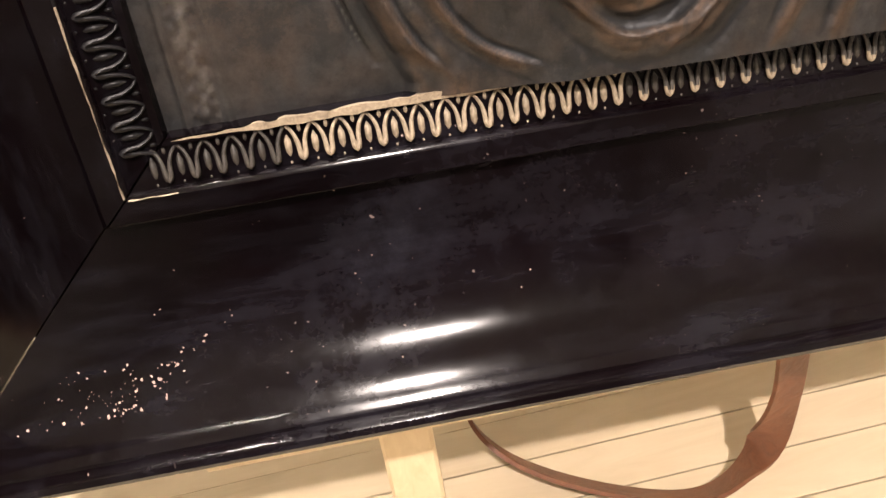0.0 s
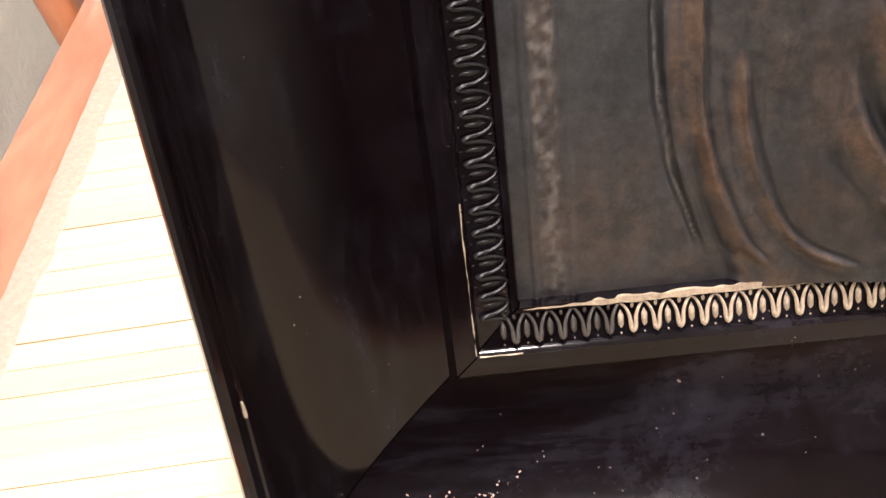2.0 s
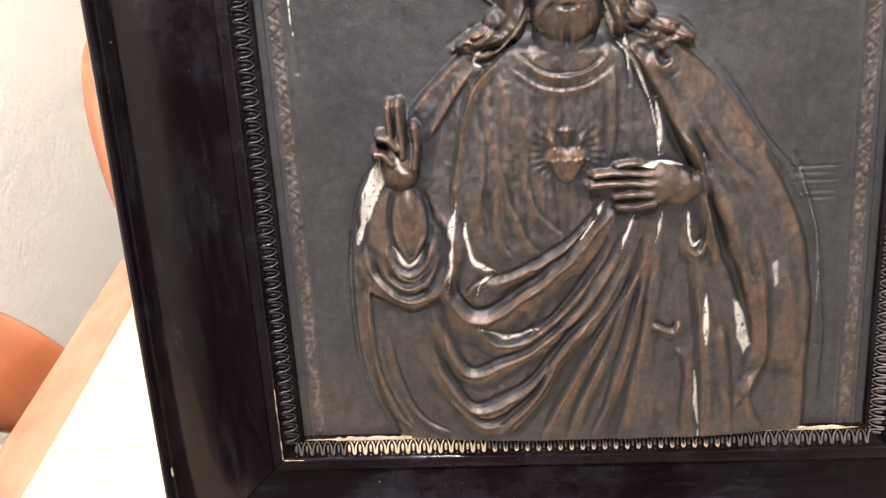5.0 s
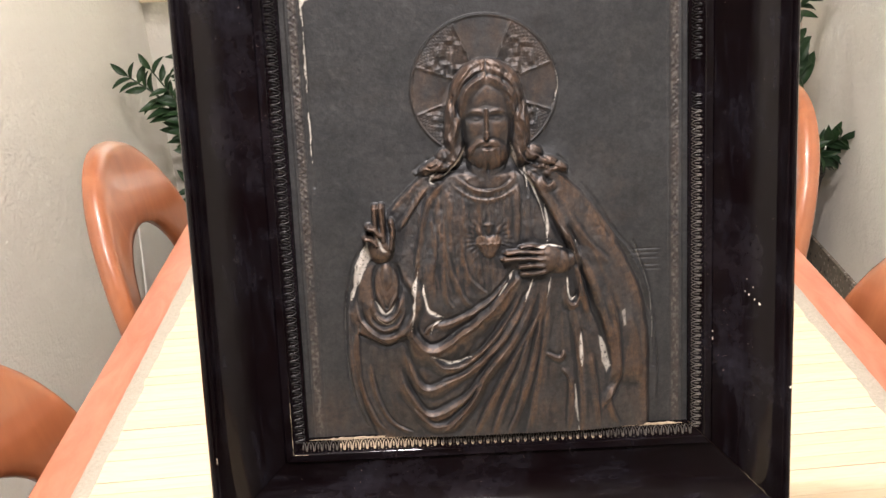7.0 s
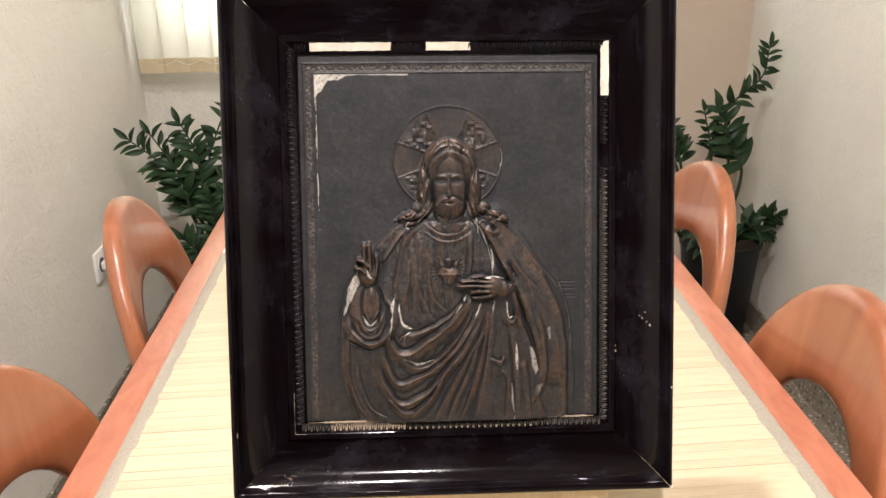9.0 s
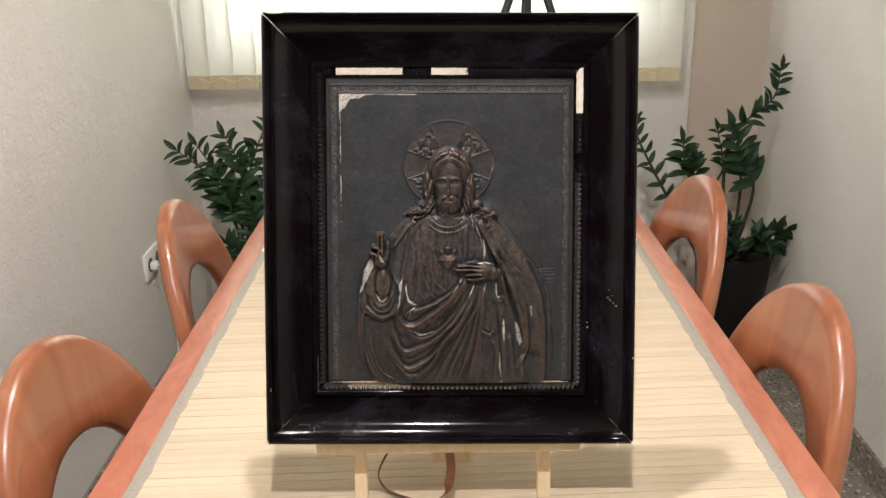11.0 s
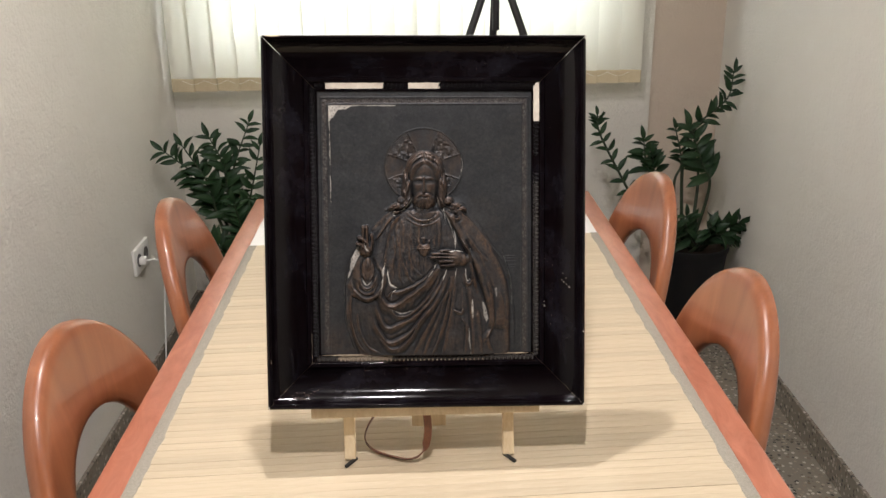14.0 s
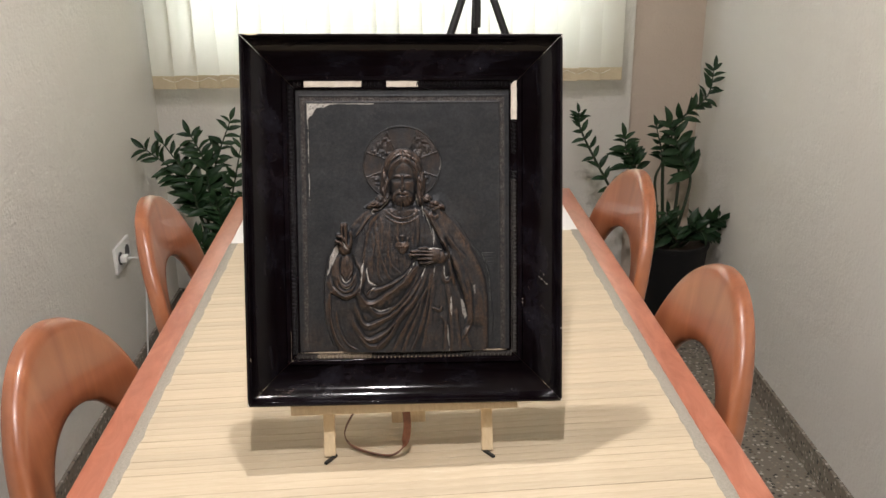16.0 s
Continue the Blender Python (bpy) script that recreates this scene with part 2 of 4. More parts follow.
def box(x0, x1, y0, y1, z0, z1, bevel=0.0, segments=2, bm=None):
    b = bmesh.new()
    bmesh.ops.create_cube(b, size=1)
    for v in b.verts:
        v.co = Vector(((x0 + x1) / 2 + v.co.x * (x1 - x0), (y0 + y1) / 2 + v.co.y * (y1 - y0), (z0 + z1) / 2 + v.co.z * (z1 - z0)))
    if bevel:
        bmesh.ops.bevel(b, geom=b.edges[:], offset=bevel, segments=segments, profile=0.5, affect="EDGES")
    if bm is None:
        return b
    me = bpy.data.meshes.new("tmp")
    b.to_mesh(me)
    b.free()
    bm.from_mesh(me)
    bpy.data.meshes.remove(me)
    return bm


def structure(name, bm, mat, label, category):
    return tagged(new(name, mesh(name, bm, mat)), label, category, kind="structure")


def curve_points(points, n):
    """Catmull-Rom through the points, n steps a span."""
    p = [np.array(q, float) for q in points]
    p = [2 * p[0] - p[1]] + p + [2 * p[-1] - p[-2]]
    out = []
    for i in range(1, len(p) - 2):
        for k in range(n):
            t = k / n
            a, b, c, d = p[i - 1], p[i], p[i + 1], p[i + 2]
            out.append(0.5 * (2 * b + (c - a) * t + (2 * a - 5 * b + 4 * c - d) * t * t + (3 * b - a - 3 * c + d) * t ** 3))
    out.append(p[-2])
    return out


def sweep(bm, rings, close_ends=True):
    """Skin a row of closed rings of points."""
    rows = [[bm.verts.new(Vector(q)) for q in r] for r in rings]
    for a, b in zip(rows, rows[1:]):
        for i in range(len(a)):
            j = (i + 1) % len(a)
            bm.faces.new((a[i], a[j], b[j], b[i]))
    if close_ends:
        bm.faces.new(rows[0])
        bm.faces.new(rows[-1])
    return bm


def tube(bm, pts, radii, sides=8):
    pts = [Vector(q) for q in pts]
    rings, side = [], None
    for i, q in enumerate(pts):
        d = (pts[min(i + 1, len(pts) - 1)] - pts[max(i - 1, 0)]).normalized()
        if side is None:
            side = d.orthogonal().normalized()
        side = (side - d * side.dot(d)).normalized()
        up = d.cross(side)
        r = radii[i] if isinstance(radii, (list, tuple)) else radii
        rings.append([q + r * (math.cos(a) * side + math.sin(a) * up) for a in (2 * math.pi * k / sides for k in range(sides))])
    return sweep(bm, rings)


def lathe(bm, profile, sides=32):
    """Turn (radius, height) pairs round z, closed at both ends."""
    return sweep(bm, [[(r * math.cos(2 * math.pi * k / sides), r * math.sin(2 * math.pi * k / sides), z) for k in range(sides)] for r, z in profile])


# ---------------------------------------------------------------- the room
XL, XR, YB, YF = -0.91, 1.12, 2.27, -7.00
structure("floor", box(XL - 0.2, XR + 0.2, YF - 0.2, YB + 0.4, -0.1, 0), TERRAZZO, "speckled grey terrazzo floor", "floor")
structure("ceiling", box(XL - 0.2, XR + 0.2, YF - 0.2, YB + 0.4, CEIL, CEIL + 0.1), CEILING, "white painted ceiling", "ceiling")


def side_wall(name, base, side, slope):
    """A long wall whose face runs through (base, 1) with a slight turn against the table, and its skirting."""
    at = lambda y: base + slope * (y - 1.0)
    y0, y1 = YF - 0.2, YB + 0.4
    for what, (d0, d1), z1, mat, label, category in (("wall_" + name, (0.0, 0.2), CEIL, WALL, "cream plaster wall with uneven surface", "wall"),
                                                    ("baseboard_" + name, (-0.010, -0.0001), 0.085, TERRAZZO, "terrazzo skirting along the wall", "baseboard")):
        bm = bmesh.new()
        sweep(bm, [[(at(y) + side * d0, y, 0), (at(y) + side * d1, y, 0), (at(y) + side * d1, y, z1), (at(y) + side * d0, y, z1)] for y in (y0, y1)])
        structure(what, bm, mat, label, category)


side_wall("left", XL, -1, 0.010)
side_wall("right", 1.102, 1, 0.030)
structure("wall_front", box(XL - 0.3, XR + 0.2, YF - 0.2, YF, 0, CEIL), WALL, "plain cream plaster wall", "wall")
WX0, WX1, WZ0, WZ1, PX = -0.78, 0.715, 1.00, 2.15, 0.874
bm = box(XL - 0.05, WX0, YB, YB + 0.25, 0, CEIL)
for b in ((WX1, PX, YB, YB + 0.25, 0, CEIL), (WX0, WX1, YB, YB + 0.25, 0, WZ0), (WX0, WX1, YB, YB + 0.25, WZ1, CEIL)):
    box(*b, bm=bm)
structure("wall_back", bm, WALL, "cream plaster wall with a window opening", "wall")
structure("wall_alcove", box(PX, XR + 0.08, YB + 0.02, YB + 0.25, 0, CEIL), WALL_BROWN, "beige brown painted alcove wall", "wall")
structure("baseboard_back", box(XL + 0.012, PX, YB - 0.012, YB, 0, 0.085, bevel=0.002), TERRAZZO, "terrazzo skirting along the wall", "baseboard")

# window: frame, sill and panes in the opening
window = thing("window_1", pose(0, YB + 0.12, 0), "white framed window behind closed blinds", "window", kind="structure")
bm = box(WX0, WX0 + 0.06, -0.03, 0.03, WZ0, WZ1)
for b in ((WX1 - 0.06, WX1, -0.03, 0.03, WZ0, WZ1), (WX0 + 0.06, WX1 - 0.06, -0.03, 0.03, WZ0, WZ0 + 0.06), (WX0 + 0.06, WX1 - 0.06, -0.03, 0.03, WZ1 - 0.06, WZ1),
          (-0.09, -0.01, -0.03, 0.03, WZ0 + 0.06, WZ1 - 0.06)):
    box(*b, bm=bm)
part("window_frame", bm, WHITE_PLASTIC, window)
for x0, x1 in ((WX0 + 0.06, -0.09), (-0.01, WX1 - 0.06)):
    part("pane", box(x0, x1, -0.003, 0.003, WZ0 + 0.06, WZ1 - 0.06), GLASS, window).visible_shadow = False
structure("backdrop", box(-1.7, 1.6, YB + 0.80, YB + 0.82, 0.4, 2.9), OUTSIDE, "bright daylight outside the window", "backdrop")

# vertical blind
blind = thing("vertical_blind", pose(0, 2.17, 0), "closed cream fabric vertical blind before the window", "blind")
B0, B1, BZ, NS = -0.875, 0.808, 0.890, 21
bm = box(B0 - 0.01, B1 + 0.01, -0.02, 0.02, 2.24, 2.28)
part("headrail", bm, WHITE_PLASTIC, blind, "white metal headrail")
pitch = (B1 - B0 - 0.085) / (NS - 1)
for i in range(NS):
    cx = B0 + 0.0425 + i * pitch
    turn = pose(cx, 0, 0, 0, 0, -12 + 4 * math.sin(i * 2.3))
    bm = bmesh.new()
    rings = []
    for k in range(9):
        z = BZ + 0.046 + (2.24 - BZ - 0.046) * k / 8
        prof = [(s * 0.0425 / 4, 0.004 * (1 - (s / 4) ** 2)) for s in range(-4, 5)]
        rings.append([(x, y, z) for x, y in prof] + [(x, y + 0.0008, z) for x, y in reversed(prof)])
    slat = part("slat", sweep(bm, rings), BLIND, blind, smooth=40, m=turn)
    part("weight_pocket", box(-0.0425, 0.0425, -0.0005, 0.0085, BZ, BZ + 0.046, 0.0015), BLIND_HEM, blind, "stitched hem holding a weight", m=turn)
bm = bmesh.new()
for i in range(NS - 1):
    x0 = B0 + 0.0425 + i * pitch
    tube(bm, curve_points([(x0, -0.006, BZ + 0.040), (x0 + pitch / 2, -0.008, BZ + 0.026), (x0 + pitch, -0.006, BZ + 0.040)], 3), 0.0011, 4)
part("bead_chain", bm, BLIND, blind, "thin linking chain")

# ceiling lamps
first = None
for lx, ly, watts in LAMPS:
    if first is None:
        first = thing("ceiling_spot", pose(lx, ly, CEIL), "small white ceiling spot lamp", "lamp", "ceiling spots")
        part("housing", lathe(bmesh.new(), [(0.05, 0), (0.055, -0.01), (0.055, -0.06), (0.05, -0.07)], 24), WHITE_PLASTIC, first, smooth=40)
    else:
        copy_thing(first, pose(lx, ly, CEIL))

# ---------------------------------------------------------------- table and mat
TX0, TX1, TY0, TY1, TZ = -0.442, 0.458, -0.46, 1.287, 0.748
table = thing("dining_table", pose(0, 0, 0), "long table with orange wooden edging and white top", "table")
RW = 0.046
for b in ((TX0, TX0 + RW, TY0, TY1), (TX1 - RW, TX1, TY0, TY1)):
    part("edge_board", box(*b, TZ - 0.032, TZ, 0.004, 3), RIM_WOOD, table, smooth=40)
for b in ((TX0 + RW, TX1 - RW, TY0, TY0 + RW), (TX0 + RW, TX1 - RW, TY1 - RW, TY1)):
    part("edge_board", box(*b, TZ - 0.032, TZ, 0.003, 3), RIM_WOOD, table, smooth=40)
part("tabletop", box(TX0 + RW, TX1 - RW, TY0 + RW, TY1 - RW, TZ - 0.030, TZ - 0.0006), WHITE_LAM, table, "white laminate inlay")
for x, y in ((TX0 + 0.06, TY0 + 0.08), (TX1 - 0.06, TY0 + 0.08), (TX0 + 0.06, TY1 - 0.08), (TX1 - 0.06, TY1 - 0.08)):
    part("leg", box(x - 0.03, x + 0.03, y - 0.03, y + 0.03, 0, TZ - 0.032, 0.004), RIM_WOOD, table)

MX0, MX1, SKEW = -0.379, 0.394, 2.1
mat = thing("bamboo_mat", pose(0, 0, TZ), "pale bamboo slat mat with grey cloth edges", "mat")
SLAT = 0.0165
random.seed(4)
half = (MX1 - MX0) / 2
shapes = []
for k in range(4):
    bm = box(-half, half, -SLAT / 2 + (0.00014, 0.00022, 0.00032, 0.00045)[k], SLAT / 2 - 0.00005, 0.0004, 0.0036, 0.0002, 1)
    shapes.append(mesh("slat", bm, BAMBOO))
MY0, MY1 = -0.40, 0.925
count = int((MY1 - MY0) / SLAT)
for i in range(count):
    ob = new("slat", shapes[random.randrange(4)])
    ob.parent = mat
    lift = random.uniform(0, 0.0005)
    ob.matrix_local = pose((MX0 + MX1) / 2 + random.uniform(-0.0009, 0.0009), MY1 - SLAT * (i + 0.5) - 0.012, lift * 0.4, random.uniform(-0.12, 0.12), 0, SKEW + random.uniform(-0.07, 0.07))
part("backing", box(MX0 + 0.004, MX1 - 0.004, MY0 + 0.03, MY1 - 0.035, 0.0, 0.0003), MAT_CLOTH, mat, "tan backing cloth")
for x0, x1, dy in ((MX0 - 0.017, MX0 + 0.002, -0.015), (MX1 - 0.002, MX1 + 0.0176, 0.015)):
    bm = bmesh.new()
    rings, n = [], 120
    for k in range(n + 1):
        y = MY0 + dy + (MY1 - MY0 - 0.012) * k / n
        w = 0.0013 * math.sin(k * 0.85) + 0.0010 * math.sin(k * 0.31)
        z = 0.0042 + 0.0004 * math.sin(k * 2.1 + x0)
        a, b = (x0, x1 + w) if dy < 0 else (x0 + w, x1)
        rings.append([(a, y, 0.0), (a, y, z - 0.001), (a + 0.002, y, z), (b - 0.002, y, z), (b, y, z - 0.001), (b, y, 0.0)])
    part("binding", sweep(bm, rings), CLOTH_GREY, mat, "grey woven cloth binding", smooth=40)


# ---------------------------------------------------------------- chairs
def chair(m):
    """Bent wood back in one arch that runs down into the rear legs."""
    ob = thing("dining_chair", m, "glossy orange wooden chair with an arched open back", "chair", "chairs at the table")
    stations = []
    for k in range(9):
        z = 0.584 * k / 9
        stations.append(((-0.190 - 0.033 * z / 0.584, z), (-0.150 + 0.001 * z / 0.584, z)))
    for k in range(33):
        a = math.pi * k / 32
        s, c = math.sin(a), math.cos(a)
        stations.append(((-0.223 * c, 0.584 + 0.313 * s ** 0.95), (-0.149 * c, 0.584 + 0.173 * s ** 0.9)))
    stations += [((-o[0], o[1]), (-i[0], i[1])) for o, i in reversed(stations[:9])]
    rings = []
    for (oy, oz), (iy, iz) in stations:
        cy, cz, hw = (oy + iy) / 2, (oz + iz) / 2, math.hypot(oy - iy, oz - iz) / 2
        uy, uz = (oy - iy) / (2 * hw), (oz - iz) / (2 * hw)
        ring = []
        for q in range(20):
            a = 2 * math.pi * q / 20
            e = math.copysign(abs(math.cos(a)) ** 0.7, math.cos(a)) * hw
            rim = 0.014 + 0.008 * max(0.0, e / hw) ** 2
            th = math.copysign(abs(math.sin(a)) ** 0.6, math.sin(a)) * rim
            y, z = cy + uy * e, cz + uz * e
            x = th + 0.016 * (y / 0.2) ** 2 - 0.194 * (max(z, 0.46) - 0.75)
            ring.append((x, y, z))
        rings.append(ring)
    part("backrest", sweep(bmesh.new(), rings), CHAIR_WOOD, ob, smooth=50)
    part("seat", box(0.05, 0.44, -0.20, 0.20, 0.435, 0.46, 0.012, 3), CHAIR_WOOD, ob, smooth=50)
    for y in (-0.17, 0.17):
        part("leg", tube(bmesh.new(), [(0.41, y, 0), (0.40, y, 0.436)], [0.014, 0.019], 12), CHAIR_WOOD, ob, smooth=50)
    return ob


seat = chair(pose(0.503, 0.290, 0, 0, 0, 180))
for x, y, r in ((0.518, 0.902, 182.9), (-0.502, 0.152, -4.0), (-0.513, 0.792, 2.8)):
    copy_thing(seat, pose(x, y, 0, 0, 0, r))


# ---------------------------------------------------------------- plants
def leaf_mesh():
    bm = bmesh.new()
    n = 7
    rows = []
    for k in range(n + 1):
        t = k / n
        w = 0.195 * math.sin(math.pi * min(1, t * 0.97 + 0.03)) ** 0.75 * (1 - 0.25 * t)
        z = 0.10 * math.sin(math.pi * t) - 0.12 * t * t
        rows.append([bm.verts.new((t, s * w, z + abs(s) * w * 0.35)) for s in (-1, -0.5, 0, 0.5, 1)])
    for a, b in zip(rows, rows[1:]):
        for i in range(4):
            bm.faces.new((a[i], a[i + 1], b[i + 1], b[i]))
    bmesh.ops.remove_doubles(bm, verts=bm.verts, dist=1e-4)
    bmesh.ops.solidify(bm, geom=bm.faces[:], thickness=0.012)
    return mesh("leaf", bm, LEAF, 60)


LEAF_MESH = leaf_mesh()


def plant(m, label, pot_r, pot_h, stems, seed):
    """Pot, soil and arching stems with paired glossy leaves. A stem: tip, bulge, leaf length, pairs, bare share."""
    rnd = random.Random(seed)
    ob = thing("potted_plant", m, label, "plant", "potted plants")
    pot = part("pot", lathe(bmesh.new(), [(pot_r * 0.72, 0), (pot_r * 0.75, 0.004), (pot_r * 0.98, pot_h - 0.02), (pot_r * 1.02, pot_h - 0.018), (pot_r * 1.02, pot_h),
                                          (pot_r * 0.93, pot_h), (pot_r * 0.92, pot_h - 0.03)], 40), POT, ob, "dark glossy flower pot", smooth=40)
    part("soil", lathe(bmesh.new(), [(pot_r * 0.91, pot_h - 0.04), (pot_r * 0.91, pot_h - 0.022), (0.01, pot_h - 0.014)], 24), SOIL, ob)
    for way, size, pairs, bare in stems:
        first = Vector(way[0])
        base = Vector((rnd.uniform(-0.25, 0.25) * pot_r + first.x * 0.35, rnd.uniform(-0.25, 0.25) * pot_r + first.y * 0.3, pot_h - 0.02))
        pts = [Vector(q) for q in curve_points([base, *way], 10)]
        n = len(pts)
        part("stem", tube(bmesh.new(), pts, [0.007 * (1 - 0.75 * k / n) for k in range(n)], 7), STEM, ob, smooth=60)
        pairs = round(pairs * 1.15)
        for k in range(pairs):
            f = bare + (1 - bare) * (k + 0.5) / pairs
            i = min(n - 2, int(f * (n - 1)))
            q = pts[i].lerp(pts[i + 1], f * (n - 1) - i)
            d = (pts[i + 1] - pts[i]).normalized()
            side = d.cross(Vector((0.25, -1, 0.15))).normalized()
            for s in (-1, 1):
                if rnd.random() < 0.06:
                    continue
                ax = (side * s * rnd.uniform(0.8, 1.1) + d * rnd.uniform(0.3, 0.95) + Vector((rnd.uniform(-0.3, 0.3), rnd.uniform(-0.6, 0.3), rnd.uniform(-0.25, 0.3)))).normalized()
                up = (d.cross(ax) * s * 0.4 + Vector((rnd.uniform(-0.5, 0.5), -0.9, rnd.uniform(0.1, 0.9)))).normalized()
                yv = up.cross(ax).normalized()
                zv = ax.cross(yv)
                ln = size * (1 - 0.45 * f * f) * rnd.uniform(0.85, 1.1)
                lm = Matrix((ax, yv, zv)).transposed().to_4x4()
                leaf = new("leaf", LEAF_MESH)
                leaf.parent = ob
                leaf.matrix_local = Matrix.Translation(q) @ lm @ Matrix.Diagonal((ln, ln, ln, 1))
        top = new("leaf", LEAF_MESH)
        top.parent = ob
        d = (pts[-1] - pts[-2]).normalized()
        yv = Vector((0, -1, 0.3)).cross(d).normalized()
        top.matrix_local = Matrix.Translation(pts[-1]) @ Matrix((d, yv, d.cross(yv))).transposed().to_4x4() @ Matrix.Diagonal((size * 0.6,) * 3 + (1,))
    return ob


plant(pose(0.975, 1.95, 0) @ Matrix.Diagonal((1, 1, 0.968, 1)), "dark green arching houseplant in a dark pot", 0.128, 0.36, (
    (((-0.05, 0.02, 0.69), (0.00, 0.02, 0.806), (0.094, 0.04, 0.888), (0.112, 0.05, 0.985)), 0.075, 9, 0.48),
    (((0.045, 0, 0.57), (0.015, 0, 0.654), (-0.04, 0, 0.800)), 0.110, 8, 0.40),
    (((0.013, 0.03, 0.58), (-0.005, 0.03, 0.68), (-0.035, 0.03, 0.780)), 0.080, 5, 0.55),
    (((-0.075, 0.02, 0.572), (-0.055, 0.02, 0.66), (-0.09, 0.0, 0.79)), 0.075, 5, 0.62),
    (((-0.17, 0.02, 0.636), (-0.194, 0.02, 0.75)), 0.090, 5, 0.45),
    (((-0.14, 0.03, 0.60), (-0.165, 0.0, 0.70)), 0.085, 4, 0.5),
    (((-0.24, 0.0, 0.564), (-0.348, 0.0, 0.77), (-0.363, 0.0, 0.845)), 0.062, 10, 0.30),
    (((0.08, -0.05, 0.41), (0.125, -0.05, 0.415)), 0.098, 3, 0.25),
    (((-0.05, -0.08, 0.44), (-0.06, -0.10, 0.50)), 0.085, 4, 0.2),
    (((0.03, -0.10, 0.42), (0.06, -0.14, 0.44)), 0.09, 3, 0.2),
    (((0.02, -0.11, 0.42), (0.00, -0.16, 0.47)), 0.10, 4, 0.15),
    (((0.09, -0.06, 0.43), (0.13, -0.10, 0.47)), 0.10, 4, 0.2),
    (((-0.09, -0.10, 0.42), (-0.11, -0.14, 0.47)), 0.095, 4, 0.15),
    (((-0.12, -0.06, 0.45), (-0.14, -0.08, 0.50)), 0.085, 4, 0.2)), 3)
plant(pose(-0.592, 1.86, 0) @ Matrix.Diagonal((1, 1, 0.945, 1)), "bushy dark green houseplant in a dark pot", 0.15, 0.36, (
    (((-0.095, 0.0, 0.559), (-0.156, 0, 0.702), (-0.250, 0, 0.795)), 0.092, 10, 0.30),
    (((-0.085, -0.02, 0.54), (-0.11, -0.02, 0.68), (-0.18, -0.02, 0.815)), 0.088, 8, 0.45),
    (((-0.049, 0.0, 0.537), (-0.057, 0, 0.73), (-0.096, 0, 0.842)), 0.092, 11, 0.28),
    (((-0.037, 0.02, 0.558), (-0.031, 0.02, 0.71), (0.034, 0.03, 0.882)), 0.080, 14, 0.28),
    (((-0.02, -0.02, 0.516), (0.02, -0.02, 0.608), (0.072, -0.02, 0.810)), 0.085, 12, 0.25),
    (((0.03, -0.05, 0.50), (0.08, -0.06, 0.60), (0.14, -0.08, 0.70)), 0.085, 9, 0.25),
    (((0.0, -0.08, 0.50), (-0.01, -0.12, 0.64)), 0.085, 9, 0.2),
    (((0.06, 0.0, 0.50), (0.13, 0.0, 0.62), (0.20, 0.0, 0.70)), 0.085, 9, 0.25),
    (((-0.06, -0.08, 0.44), (-0.10, -0.10, 0.50)), 0.10, 4, 0.3),
    (((0.04, -0.10, 0.44), (0.06, -0.13, 0.50)), 0.095, 4, 0.3),
    (((-0.08, 0.0, 0.55), (-0.14, 0.0, 0.62)), 0.07, 5, 0.5)), 7)

# ---------------------------------------------------------------- socket, cable, tripod
socket = thing("wall_socket", pose(XL + 0.006, 1.67, 0.452), "white double wall socket with a plug in it", "socket")
part("cover_plate", box(0.0, 0.010, -0.075, 0.075, -0.042, 0.042, 0.003), WHITE_PLASTIC, socket, smooth=40)
for y in (-0.036, 0.036):
    bm = lathe(bmesh.new(), [(0.021, 0.010), (0.021, 0.0115), (0.018, 0.0115), (0.016, 0.0105)], 24)
    bmesh.ops.rotate(bm, verts=bm.verts, matrix=Matrix.Rotation(radians(90), 3, "Y"))
    bmesh.ops.translate(bm, verts=bm.verts, vec=(0, y, 0))
    part("outlet", bm, DARK_PLASTIC, socket, "grey round outlet", smooth=40)
plug = thing("power_cable", pose(XL + 0.018, 1.632, 0.452), "white plug with a thin white cable hanging down", "cable")
part("plug", box(0.0, 0.022, -0.014, 0.014, -0.012, 0.012, 0.005, 3), WHITE_PLASTIC, plug, smooth=40)
part("cord", tube(bmesh.new(), curve_points([(0.020, 0, 0.000), (0.046, 0.014, -0.004), (0.056, 0.045, -0.035), (0.048, 0.062, -0.110), (0.038, 0.064, -0.21), (0.028, 0.05, -0.34), (0.020, 0.03, -0.456)], 8), 0.003, 8), WHITE_PLASTIC, plug, smooth=60)

tripod = thing("tripod", pose(0.245, 1.75, 0), "black metal camera tripod standing behind the table", "tripod")
AP = 1.30
part("center_column", tube(bmesh.new(), [(0, 0, AP - 0.17), (0, 0, AP + 0.05)], 0.011, 12), BLACK_METAL, tripod, smooth=40)
part("crown", lathe(bmesh.new(), [(0.02, AP - 0.03), (0.036, AP - 0.02), (0.036, AP + 0.02), (0.02, AP + 0.03)], 16), BLACK_METAL, tripod, smooth=40)
for a in (205, 330, 90):
    ca, sa = math.cos(radians(a)), math.sin(radians(a))
    leg = part("leg", tube(bmesh.new(), [(0.02 * ca, 0.02 * sa, AP), (0.26 * ca, 0.26 * sa, 0.70)], 0.012, 10), BLACK_METAL, tripod, smooth=40)
    part("lower_tube", tube(bmesh.new(), [(0.25 * ca, 0.25 * sa, 0.72), (0.535 * ca, 0.535 * sa, 0.0)], 0.008, 10), BLACK_METAL, leg, smooth=40)


